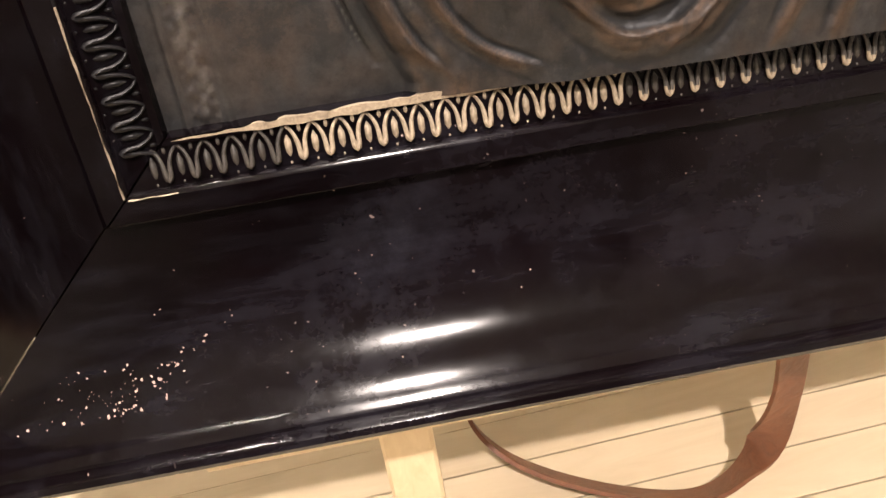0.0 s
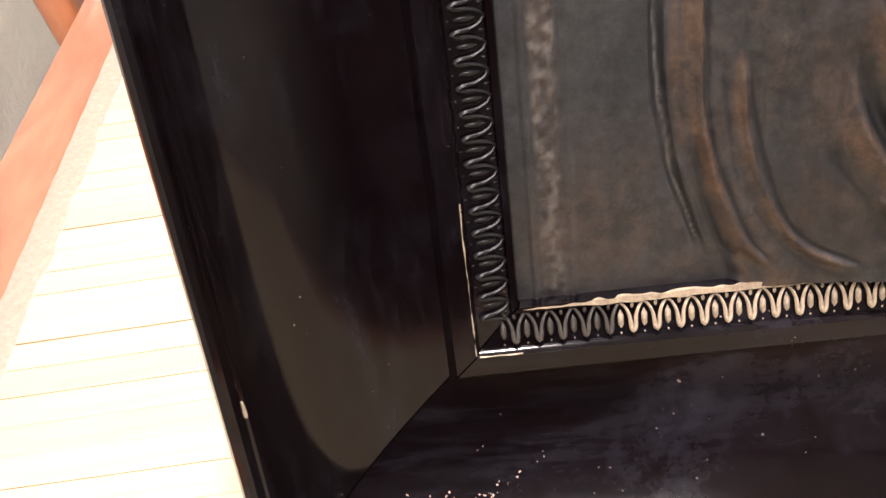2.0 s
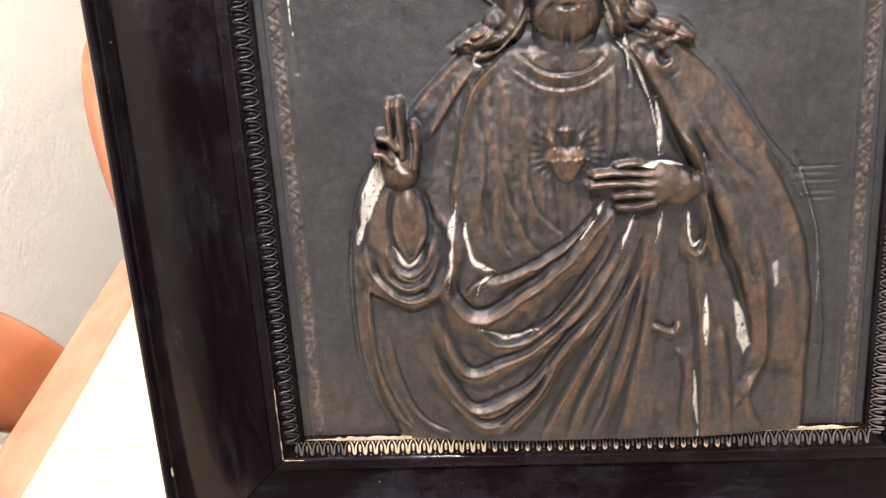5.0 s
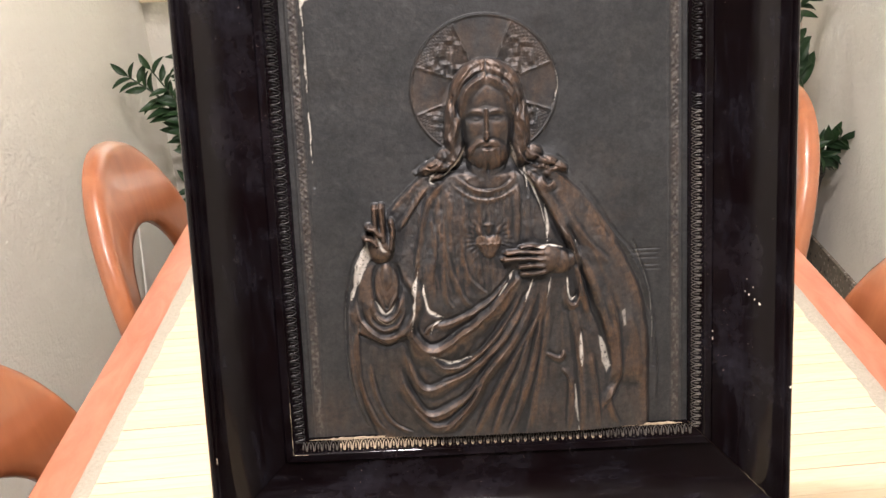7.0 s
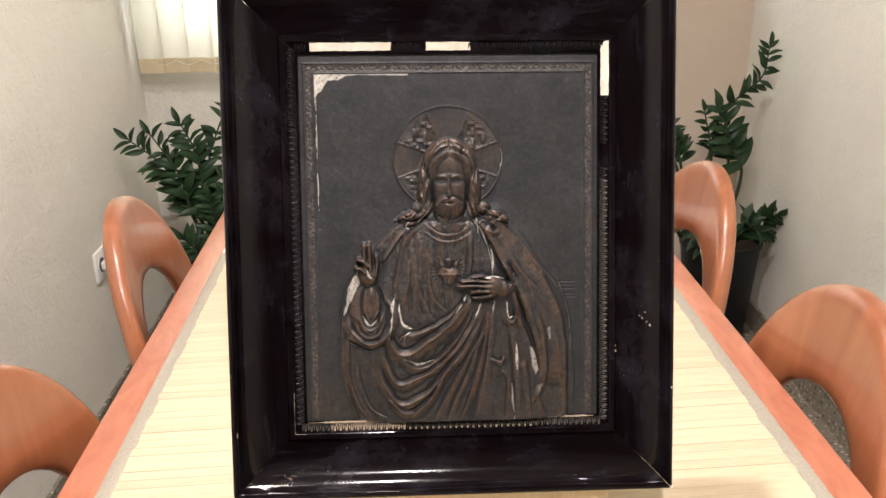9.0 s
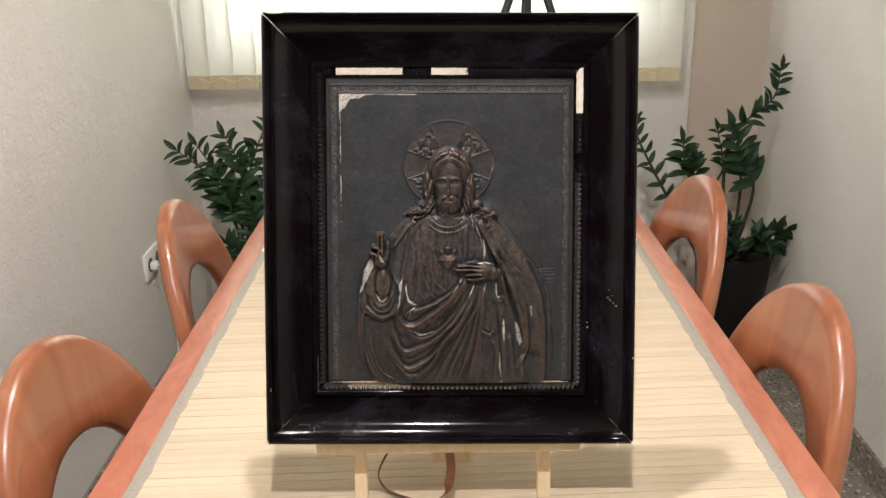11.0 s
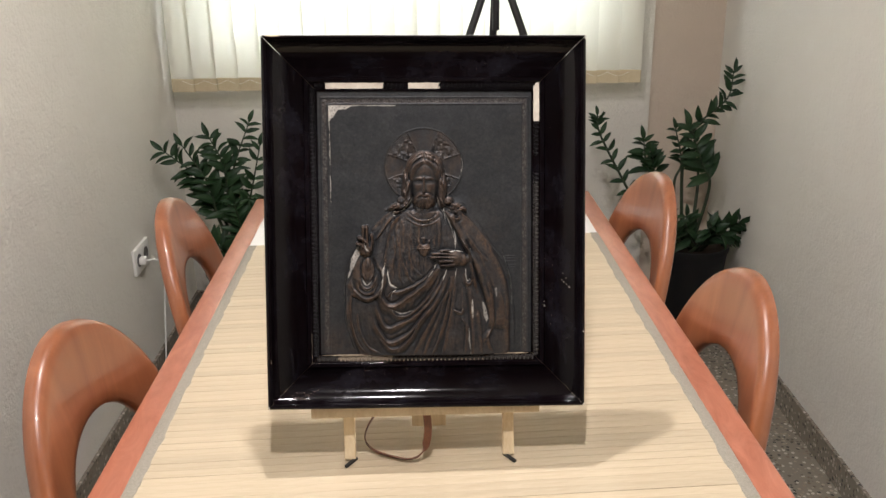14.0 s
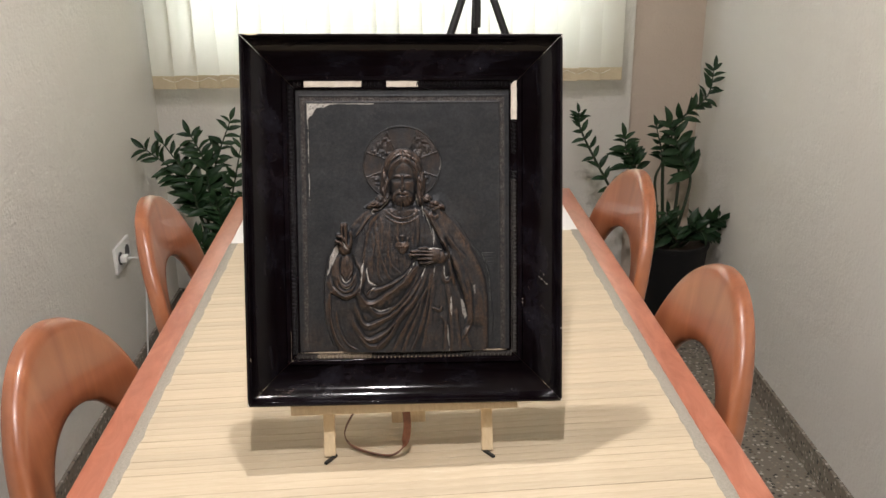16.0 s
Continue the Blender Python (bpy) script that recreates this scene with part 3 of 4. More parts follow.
# ---------------------------------------------------------------- framed relief on its easel
# Local axes: x along the picture, y into it, z up along its leaning face.
FRAME = pose(-0.0022, 0, 0.8401, -15.93, 1.1, 0.14)
W, H = 0.412, 0.478
picture = thing("framed_relief", FRAME, "bronze figure relief in a worn black lacquered frame", "picture")

# the moulding's section: distance from the outer edge, depth
SECTION = [(0.0, 0.030), (0.0, 0.0025), (0.0005, 0.0002), (0.0016, -0.0014), (0.0030, -0.0020), (0.0043, -0.0014), (0.0050, 0.0000), (0.0053, 0.0013),
           (0.0060, 0.0015), (0.0065, 0.0022), (0.0074, 0.0043), (0.0085, 0.0064), (0.0100, 0.0089), (0.0120, 0.0115), (0.0145, 0.0141), (0.0170, 0.0162),
           (0.0190, 0.0176), (0.0220, 0.0192), (0.0260, 0.0208), (0.0305, 0.0221), (0.0360, 0.0231), (0.0420, 0.0237), (0.0490, 0.0240), (0.0498, 0.0232),
           (0.0504, 0.0212), (0.0510, 0.0206), (0.0558, 0.0206), (0.0564, 0.0212), (0.0570, 0.0225), (0.0580, 0.0227), (0.0650, 0.0244), (0.0653, 0.0234), (0.0668, 0.0234),
           (0.0672, 0.0248), (0.0672, 0.0340), (0.030, 0.0340)]
SIDES = (("BOTTOM", W, pose(-W / 2, 0, 0)), ("RIGHT", H, pose(W / 2, 0, 0, 0, -90, 0)), ("TOP", W, pose(W / 2, 0, H, 0, 180, 0)), ("LEFT", H, pose(-W / 2, 0, H, 0, 90, 0)))


def rail_mesh(length, seam=0.00030):
    bm = bmesh.new()
    rings = [[(d + seam, y, d) for d, y in SECTION]]
    for k in range(1, 8):
        a = 0.07 + (length - 0.14) * k / 8
        rings.append([(a, y, d) for d, y in SECTION])
    rings.append([(length - d - seam, y, d) for d, y in SECTION])
    return sweep(bm, rings)


def meander(mat):
    """One piece of the carved leaf border: a forked stem with a bud at its foot, and a leaf."""
    bm = bmesh.new()
    p = ORN
    half = [(0, -0.0005, 0.0078), (0.17 * p, -0.0009, 0.0069), (0.31 * p, -0.0012, 0.0054), (0.38 * p, -0.0014, 0.0038), (0.41 * p, -0.0015, 0.0018)]
    way = curve_points([*half, (0.5 * p, -0.0015, 0.0009), *[(p - x, y, z) for x, y, z in reversed(half)]], 2)
    tube(bm, way, [0.00034 + 0.00034 * (1 - float(q[2]) / 0.0078) for q in way], 6)
    for x, z, r, tall in ((0.5 * p, 0.0070, 0.0006, 1.6), (0.5 * p, 0.0012, 0.0010, 1.1), (0.0, 0.0036, 0.0011, 2.4), (0.0, 0.0002, 0.0005, 1.0)):
        b = bmesh.new()
        bmesh.ops.create_icosphere(b, subdivisions=1, radius=r, matrix=Matrix.Translation((x, -0.0005, z)) @ Matrix.Diagonal((0.8, 0.8, tall, 1)))
        me = bpy.data.meshes.new("tmp")
        b.to_mesh(me)
        b.free()
        bm.from_mesh(me)
        bpy.data.meshes.remove(me)
    slope = math.atan2(0.0021, 0.0100)
    bmesh.ops.rotate(bm, verts=bm.verts, matrix=Matrix.Rotation(-slope, 3, "X"))
    return mesh("leaf_ornament", bm, mat, 60)


ORN = 0.0055
ORN_DARK, ORN_CREAM, ORN_HALF, ORN_BULB = meander(BLACK_WORN), meander(CREAM), meander(HALF_WORN), meander(HALF_WORN)
ORN_BULB.materials.append(CREAM)
for face in ORN_BULB.polygons:
    face.material_index = int(face.center.z < 0.0026 and abs(face.center.x - ORN / 2) < 0.3 * ORN)
random.seed(11)
for side, length, m in SIDES:
    rail = part("rail", rail_mesh(length), LACQUER, picture, "black lacquered moulding with smudges and chips", smooth=28, m=m)
    n = int((length - 2 * 0.0605) / ORN)
    start = (length - n * ORN) / 2
    for i in range(n):
        a = start + i * ORN
        u = a - W / 2 if side == "BOTTOM" else W / 2 - a if side == "TOP" else 0
        v = a if side == "RIGHT" else H - a if side == "LEFT" else 0
        if side == "TOP" and (-0.129 < u < -0.053 or -0.024 < u < 0.021):
            continue
        if side == "RIGHT" and (0.368 < v or 0.300 < v < 0.325):
            continue
        worn = ORN_DARK
        if side == "BOTTOM":
            worn = ORN_CREAM if -0.118 < u < -0.048 else ORN_BULB if -0.048 <= u < 0.075 else ORN_HALF
        elif side == "RIGHT" and v < 0.29:
            worn = ORN_HALF
        ob = new("leaf_ornament", worn)
        ob.parent = rail
        ob.matrix_local = pose(a, 0.0233, 0.0572)


def strip(m, a0, a1, d0, d1, y0, y1, mat, name, label, ragged=0.0003):
    """A thin strip on the moulding with uneven edges and pointed ends."""
    bm = bmesh.new()
    n = max(6, int((a1 - a0) / 0.0011))
    rings = []
    for k in range(n + 1):
        a = a0 + (a1 - a0) * k / n
        taper = min(1.0, 6 * k / n + 0.05, 6 * (n - k) / n + 0.05) if ragged > 0.0003 else 1.0
        mid, half = (d0 + d1) / 2, (d1 - d0) / 2 * taper
        e0, e1 = (1.6 * ragged * noise.noise(Vector((a * 330, q + 7.7 * a0, 0.5))) for q in (0.3, 9.3))
        rings.append([(a, y0 + 0.001, mid - half + e0), (a, y0, mid - half + e0), (a, y1, mid + half + e1), (a, y1 + 0.001, mid + half + e1)])
    return part(name, sweep(bm, rings), mat, picture, label, m=m)


S = {s: m for s, _, m in SIDES}
strip(S["TOP"], W / 2 + 0.053, W / 2 + 0.1275, 0.0572, 0.0645, 0.0218, 0.0234, GESSO, "bare_strip", "bare white strip where the carving is lost")
strip(S["TOP"], W / 2 - 0.020, W / 2 + 0.021, 0.0572, 0.0645, 0.0218, 0.0234, GESSO, "bare_strip", "bare white strip where the carving is lost")
strip(S["RIGHT"], 0.371, H - 0.0545, 0.0572, 0.0645, 0.0218, 0.0234, GESSO, "bare_strip", "bare white strip where the carving is lost")
strip(S["BOTTOM"], 0.068, 0.226, 0.0654, 0.0670, 0.02334, 0.02334, CREAM, "worn_lip", "lip worn down to cream ground", 0.00031)
WORN_BROWN = wood("worn_brown", (0.035, 0.028, 0.022), (0.17, 0.14, 0.11), (250, 250, 250), 0.5, 0, 0.3)
strip(S["BOTTOM"], 0.222, 0.3385, 0.0654, 0.0669, 0.02334, 0.02334, WORN_BROWN, "worn_lip", "lip worn brown", 0.00031)
strip(S["BOTTOM"], 0.288, 0.342, 0.0655, 0.0670, 0.02320, 0.02320, CREAM, "worn_lip", "lip worn down to cream ground", 0.00031)
strip(S["BOTTOM"], 0.0568, 0.067, 0.05595, 0.05615, 0.0205, 0.0208, CREAM, "worn_edge", "edge worn down to cream ground", 0.00018)
strip(S["LEFT"], H - 0.096, H - 0.0565, 0.05595, 0.05615, 0.0205, 0.0208, CREAM, "worn_edge", "edge worn down to cream ground", 0.00018)


def cove(d):
    return float(np.interp(d, [q[0] for q in SECTION[1:-2]], [q[1] for q in SECTION[1:-2]]))


def chip(u, y, v, su, sv, mat=GESSO):
    bm = bmesh.new()
    bmesh.ops.create_icosphere(bm, subdivisions=2, radius=1)
    for w in bm.verts:
        k = 1 + 0.5 * noise.noise(w.co * 1.7 + Vector((u * 90, v * 90, 0)))
        w.co = Vector((w.co.x * su * k, w.co.y * 0.0005, w.co.z * sv * k))
    part("paint_chip", bm, mat, picture, "pale spot where the lacquer is chipped", m=pose(u, y, v))


chip(-0.2005, 0.0014, 0.0620, 0.0005, 0.0024, CREAM)
chip(-0.2012, 0.0010, 0.0690, 0.0004, 0.0013, CREAM)
chip(-0.1905, -0.0012, 0.4760, 0.0100, 0.0016, EASEL_WOOD)
chip(-0.2040, -0.0014, 0.0030, 0.0008, 0.0022)
chip(0.2040, -0.0014, 0.0025, 0.0014, 0.0016)
chip(0.2040, -0.0014, 0.4745, 0.0010, 0.0022)
for du, dv, s in ((0.1815, 0.1605, 0.0006), (0.1850, 0.157, 0.0005), (0.1880, 0.154, 0.0008), (0.1790, 0.163, 0.0004), (0.1840, 0.166, 0.0004), (0.1800, 0.172, 0.0003), (0.1560, 0.1290, 0.0009), (0.1560, 0.1345, 0.0006), (0.2035, 0.0980, 0.0008)):
    chip(du, cove(W / 2 - du) if du < 0.19 else -0.0018, dv, s, s * 1.2)


def specks(side, spots, mat, label):
    """Small flat flecks of bared ground on one side of the moulding; a spot: along, inward, size."""
    bm = bmesh.new()
    for a, d, s in spots:
        y = cove(d) - 0.00012
        slope = (cove(d + 0.0008) - cove(d - 0.0008)) / 0.0016
        ring = []
        for k in range(7):
            t = 2 * math.pi * k / 7
            q = s * random.uniform(0.35, 1.5)
            dz = q * math.sin(t) * 0.8
            ring.append(bm.verts.new((a + q * math.cos(t), y + slope * dz, d + dz)))
        bm.faces.new(ring)
    tagged(part("bare_flecks", bm, mat, picture, label, m=S[side]), kind="stuff")


random.seed(21)
FLECK = wood("fleck_pink", (0.20, 0.12, 0.10), (0.46, 0.33, 0.28), (400, 400, 400), 0.7, 0, 0.2)
spots = []
for k in range(80):
    a = random.gauss(0.040, 0.008)
    spots.append((a, min(0.030, max(0.0085, 0.0105 + abs(random.gauss(0, 0.0035)) + 0.12 * max(0, a - 0.040))), random.choice((0.00009, 0.00012, 0.00015, 0.00028))))
for k in range(26):
    f = random.random()
    spots.append((0.046 + 0.024 * f + random.gauss(0, 0.0008), 0.0125 + 0.0125 * f + random.gauss(0, 0.0008), random.choice((0.00014, 0.0002, 0.00034))))
specks("BOTTOM", spots, FLECK, "cluster of pinkish flecks where the lacquer has flaked")
for side, length, n in (("BOTTOM", W, 70), ("LEFT", H, 80), ("RIGHT", H, 80), ("TOP", W, 60)):
    spots = [(random.uniform(0.03, length - 0.03), random.uniform(0.0015, 0.046), random.choice((0.00007, 0.00009, 0.00011, 0.0002))) for k in range(n)]
    spots = [q for q in spots if q[1] < q[0] < length - q[1]]
    specks(side, spots, FLECK, "tiny pale flecks in the lacquer")


# ---- the relief plate: heights in millimetres over a fine grid
GU, GV = np.arange(-0.1420, 0.1421, 0.00055), np.arange(0.0660, 0.4180, 0.00055)
U, V = np.meshgrid(GU * 1000, GV * 1000)
PV = np.interp(V, (60, 110, 135, 155, 190, 207, 255, 316, 366, 398, 430), (60, 110, 138, 157, 193, 207.5, 255.5, 312.5, 362.3, 394.5, 426.5))
height, wear, dust = np.zeros_like(U), np.zeros_like(U), np.zeros_like(U)


def smooth(a, b, x):
    t = np.clip((x - a) / (b - a), 0, 1)
    return t * t * (3 - 2 * t)


def field(period_u, period_v, seed, u=None, v=None):
    """Smooth noise from -1 to 1 with the given periods in millimetres."""
    u, v = (U if u is None else u) / period_u + 500.3, (V if v is None else v) / period_v + 500.7
    lattice = np.random.RandomState(seed).uniform(-1, 1, (64, 64))
    i, j = np.floor(v).astype(int), np.floor(u).astype(int)
    fy, fx = v - i, u - j
    fy, fx = fy * fy * (3 - 2 * fy), fx * fx * (3 - 2 * fx)
    at = lambda a, b: lattice[a % 64, b % 64]
    return (at(i, j) * (1 - fx) + at(i, j + 1) * fx) * (1 - fy) + (at(i + 1, j) * (1 - fx) + at(i + 1, j + 1) * fx) * fy


def blurred(a, n):
    """A box blur of n cells to either side, twice."""
    for k in range(2):
        for axis in (0, 1):
            p = np.pad(a, [(n + 1, n) if q == axis else (0, 0) for q in (0, 1)], mode="edge").cumsum(axis)
            a = (np.take(p, range(2 * n + 1, p.shape[axis]), axis) - np.take(p, range(0, p.shape[axis] - 2 * n - 1), axis)) / (2 * n + 1)
    return a


WARP_A, WARP_B, WARP_C = field(11, 13, 1), field(9, 24, 2), field(4, 5, 3)


def distance(points, reach, n=10):
    """The window of the grid near a curve, the signed distance to it there, and how far along it."""
    p = np.array(curve_points(points, n))
    i0, i1 = np.searchsorted(GV * 1000, (p[:, 1].min() - reach, p[:, 1].max() + reach))
    j0, j1 = np.searchsorted(GU * 1000, (p[:, 0].min() - reach, p[:, 0].max() + reach))
    win = np.s_[i0:i1, j0:j1]
    u, v = U[win], V[win]
    best, along, side = np.full(u.shape, 1e9), np.zeros(u.shape), np.zeros(u.shape)
    for i in range(len(p) - 1):
        d = p[i + 1] - p[i]
        t = np.clip(((u - p[i, 0]) * d[0] + (v - p[i, 1]) * d[1]) / max(d @ d, 1e-9), 0, 1)
        q = np.hypot(u - p[i, 0] - t * d[0], v - p[i, 1] - t * d[1])
        near = q < best
        along = np.where(near, (i + t) / (len(p) - 1), along)
        side = np.where(near, np.sign((v - p[i, 1]) * d[0] - (u - p[i, 0]) * d[1]), side)
        best = np.minimum(best, q)
    return win, best * np.where(side == 0, 1, side), along


def fold(h, w, *points):
    """A ridge of cloth, steep on one side, with a hollow and small creases beside it, that fades at its ends."""
    w = 0.82 * w
    win, d, s = distance(points, 5.0 * w)
    fade = smooth(-0.02, 0.16, s) * smooth(1.02, 0.80, s)
    d = d + w * (0.22 * WARP_A[win] + 0.03 * WARP_C[win])
    k = w * (1.0 + 0.35 * WARP_B[win])
    ridge = np.where(d > 0, np.exp(-(d / (0.72 * k)) ** 2), np.exp(-np.abs(d / (1.55 * k)) ** 1.7))
    hollow = 0.40 * np.exp(-((d - 1.45 * k) / (0.6 * k)) ** 2) + 0.20 * np.exp(-((d + 2.9 * k) / (0.8 * k)) ** 2)
    ridge = ridge + 0.24 * np.exp(-(d / (0.30 * k)) ** 2)
    crease_lines = 0.05 * np.cos(5.2 * d / k + 4 * WARP_A[win]) * np.exp(-(d / (2.6 * k)) ** 2)
    height[win] += h * fade * (0.86 + 0.14 * WARP_C[win]) * (ridge - hollow + crease_lines)


def panel(h, w, reach, *points):
    """Cloth lying on other cloth: a step up to one side of a line that runs out again further on."""
    win, d, s = distance(points, reach)
    fade = smooth(-0.02, 0.1, s) * smooth(1.02, 0.88, s)
    d = d + 0.8 * WARP_A[win]
    height[win] += h * fade * smooth(-w, w, d) * smooth(reach, 0.2 * reach, d) - 0.5 * fade * np.exp(-((d + 1.4 * w) / w) ** 2)


def blob(cu, cv, ru, rv, h, power=0.5):
    """A rounded boss, raised where it stands above what is there."""
    global height
    q = 1 - ((U - cu) / ru) ** 2 - ((V - cv) / rv) ** 2
    height = np.maximum(height, np.where(q > 0, h * np.clip(q, 0, 1) ** power, -1))


def rod(h, w, *points):
    """A rounded stick laid on what is there."""
    win, d, s = distance(points, 1.5 * w)
    height[win] = np.maximum(height[win], h * np.clip(1.05 - (d / w) ** 2, 0, 1) ** 0.5 * smooth(-0.03, 0.06, s + 0.03))


def crease(amount, w, *points):
    """A narrow seam, here and there filled with pale dust."""
    win, d, s = distance(points, 5 * w)
    k = w * (0.55 + 0.55 * WARP_C[win] + 0.35 * WARP_A[win]) * smooth(-0.05, 0.3, s) * smooth(1.05, 0.6, s)
    d = d + 0.5 * WARP_C[win]
    dust[win] = np.maximum(dust[win], amount * smooth(1.15, 0.35, np.abs(d) / np.maximum(k, 0.01)))
    height[win] -= 0.8 * np.exp(-(d / w) ** 2)


def area_of(*corners):
    """How far inside a polygon (given anticlockwise or clockwise, convex) each place lies."""
    inside = np.full(U.shape, 1e9)
    n = len(corners)
    turn = np.sign(sum(corners[i][0] * corners[(i + 1) % n][1] - corners[(i + 1) % n][0] * corners[i][1] for i in range(n)))
    for i in range(n):
        (a, b), (c, e) = corners[i], corners[(i + 1) % n]
        inside = np.minimum(inside, turn * ((c - a) * (V - b) - (e - b) * (U - a)) / math.hypot(c - a, e - b))
    return inside


# halo: disc, rim and textured sectors between plain arms
r = np.hypot(U + 2, V - 316)
height += 0.7 * smooth(51.5, 50, r) + 1.1 * np.exp(-((r - 50.3) / 0.8) ** 2)
ang = np.degrees(np.arctan2(V - 316, U + 2))
for a0, a1 in ((20, 66), (114, 160), (-52, -20), (-160, -128)):
    inside = smooth(a0 - 0.6, a0 + 0.6, ang) * smooth(a1 + 0.6, a1 - 0.6, ang) * smooth(49.4, 48.4, r)
    rays = 0.16 * np.sin(r * 2.1) * np.sin(ang * 1.4) + 0.16 * np.sin(ang * 3.1)
    curls = 1.3 * field(3.2, 3.2, 8) * smooth(46, 40, r)
    height += inside * (0.35 + rays + curls)
    height += 0.7 * smooth(49.4, 48.4, r) * (np.exp(-((ang - a0) * r / 60 / 0.8) ** 2) + np.exp(-((ang - a1) * r / 60 / 0.8) ** 2))
# body: outline of the cloak
lv = np.array([60, 69, 92, 120, 157, 190, 222, 240, 256, 264])
left = np.interp(V, lv, [-92, -91, -101, -105, -104, -98, -82, -66, -48, -30])
right = np.interp(V, [60, 135, 172, 211, 240, 253, 262], [112, 112, 105, 86, 64, 52, 30])
left, right = left + 1.2 * field(30, 17, 4), right + 1.0 * field(30, 19, 5)
inset = np.minimum(U - left, right - U)
body = (V < 263)
bulge = 3.0 * smooth(0, 5, inset) + 5.5 * smooth(0, 60, inset)
height = np.where(body & (inset > 0), np.maximum(height, bulge * smooth(264, 252, V)), height)
robe = smooth(0, 2, inset) * smooth(263, 258, V)
# loose sleeve, and the panel of the cloak over the other shoulder
blob(-77, 166, 21, 33, 9.5, 0.5)
panel(3.4, 1.6, 40, (20, 262), (36, 237), (52, 205), (65, 178), (77, 145), (82, 118), (80, 100))
panel(2.2, 1.0, 16, (-99, 143), (-88, 138), (-74, 134), (-62, 143))
# fine creases that follow the fall of the cloth
tunic = smooth(-62, -52, U) * smooth(34, 26, U) * smooth(160, 176, V) * smooth(250, 238, V)
height += tunic * (0.55 * field(4.3, 34, 11, U + 0.10 * (V - 200) * (U + 5) / 30 + 1.5 * WARP_A) * (0.6 + 0.6 * WARP_B) + 0.35 * field(1.9, 18, 12) + 0.25 * field(1.3, 5, 19))
fan_a, fan_r = np.degrees(np.arctan2(U - 46, 205 - V)), np.hypot(U - 46, 205 - V)
skirt = smooth(-36, -20, U) * smooth(70, 60, U) * smooth(172, 158, V)
height += skirt * (0.6 * field(3.6, 60, 13, fan_a, fan_r) + 0.3 * field(1.7, 40, 14, fan_a, fan_r))
across = right - U
fall = smooth(70, 78, U + 0 * V) * robe
height += fall * (0.45 * field(6.5, 50, 15, across) + 0.25 * field(3.0, 30, 16, across))
across = U - left
fall = smooth(-48, -58, U) * smooth(140, 128, V) * robe
height += fall * (0.35 * field(7, 45, 17, across) + 0.2 * field(3, 24, 18, across))
# neck, cap of hair, falling locks and an egg-shaped head
blob(-2, 258, 14, 24, 8.5)
blob(-0.7, 311, 24.5, 26, 10.5, 0.4)
blob(-1, 297, 27.5, 24, 9.0, 0.45)
blob(-23.5, 286, 7.5, 27, 10.0, 0.4)
blob(21.5, 285, 7.5, 27, 10.0, 0.4)
for cu, cv, ru, rv, h in ((-29, 268, 9, 8, 9.0), (-35, 262, 9, 6, 8.5), (-43, 258, 7, 4.5, 6.2), (-38, 255, 6, 3.5, 6.5),
                          (29, 268, 9, 8, 9.0), (38, 261, 10, 6, 8.5), (47, 257, 8, 5, 6.2), (41, 252, 7, 3.5, 6.5)):
    blob(cu, cv, ru, rv, h, 0.5)
blob(-0.7, 311, 25.5, 26.5, 13.0, 0.33)
blob(-1, 291, 18.0, 33, 13.6, 0.36)
blob(-1, 272, 15.5, 17.5, 14.2, 0.45)
face = smooth(1.06, 0.96, np.hypot((U + 1) / 17.0, (V - 291) / 33))
hair = smooth(5.0, 7.0, height) * smooth(246, 254, V) * (1 - face) * (np.abs(U + 1) < 62) * (np.hypot((U + 1) / 14, (V - 250) / 16) > 1)
strand = U + 2.4 * np.sin(V * 0.30) + 0.25 * (V - 300) * np.sign(U + 1)
height += hair * smooth(272, 262, V) * 1.5 * field(3.4, 3.0, 23)
height += hair * (1.0 * field(3.6, 17, 21, strand) + 0.6 * field(1.8, 11, 22, strand))
fold(2.2, 2.2, (-19.5, 288), (-19, 303), (-15.5, 314), (-8, 321), (-0.8, 324))
fold(2.2, 2.2, (-0.8, 324), (7, 321), (14, 314), (17.5, 303), (18, 288))
for k in (-1, 1):
    c = -0.9
    fold(1.6, 1.9, (c, 335), (c + k * 12, 330), (c + k * 20, 318), (c + k * 22.5, 304), (c + k * 20.5, 292), (c + k * 23.5, 280), (c + k * 22, 270))
    fold(1.4, 1.6, (c, 330), (c + k * 9, 327), (c + k * 17, 319), (c + k * 20, 306))
    fold(1.5, 1.7, (c + k * 20, 322), (c + k * 25.5, 308), (c + k * 25, 295), (c + k * 27.5, 283), (c + k * 25.5, 274), (c + k * 31, 265))
height -= 1.4 * np.exp(-((U + 0.8) / 0.7) ** 2) * smooth(323, 326, V) * smooth(339, 335, V)
# sleeve
fold(2.5, 3, (-98, 166), (-94, 149), (-78, 138), (-62, 146), (-56, 167), (-65, 186))
fold(1.6, 2, (-91, 164), (-87, 150), (-77, 145), (-66, 152), (-62, 164))
fold(2, 2, (-88, 168), (-85, 158), (-77, 152), (-68, 158), (-66, 170))
fold(1.4, 1.6, (-84, 174), (-76, 160), (-67, 173))
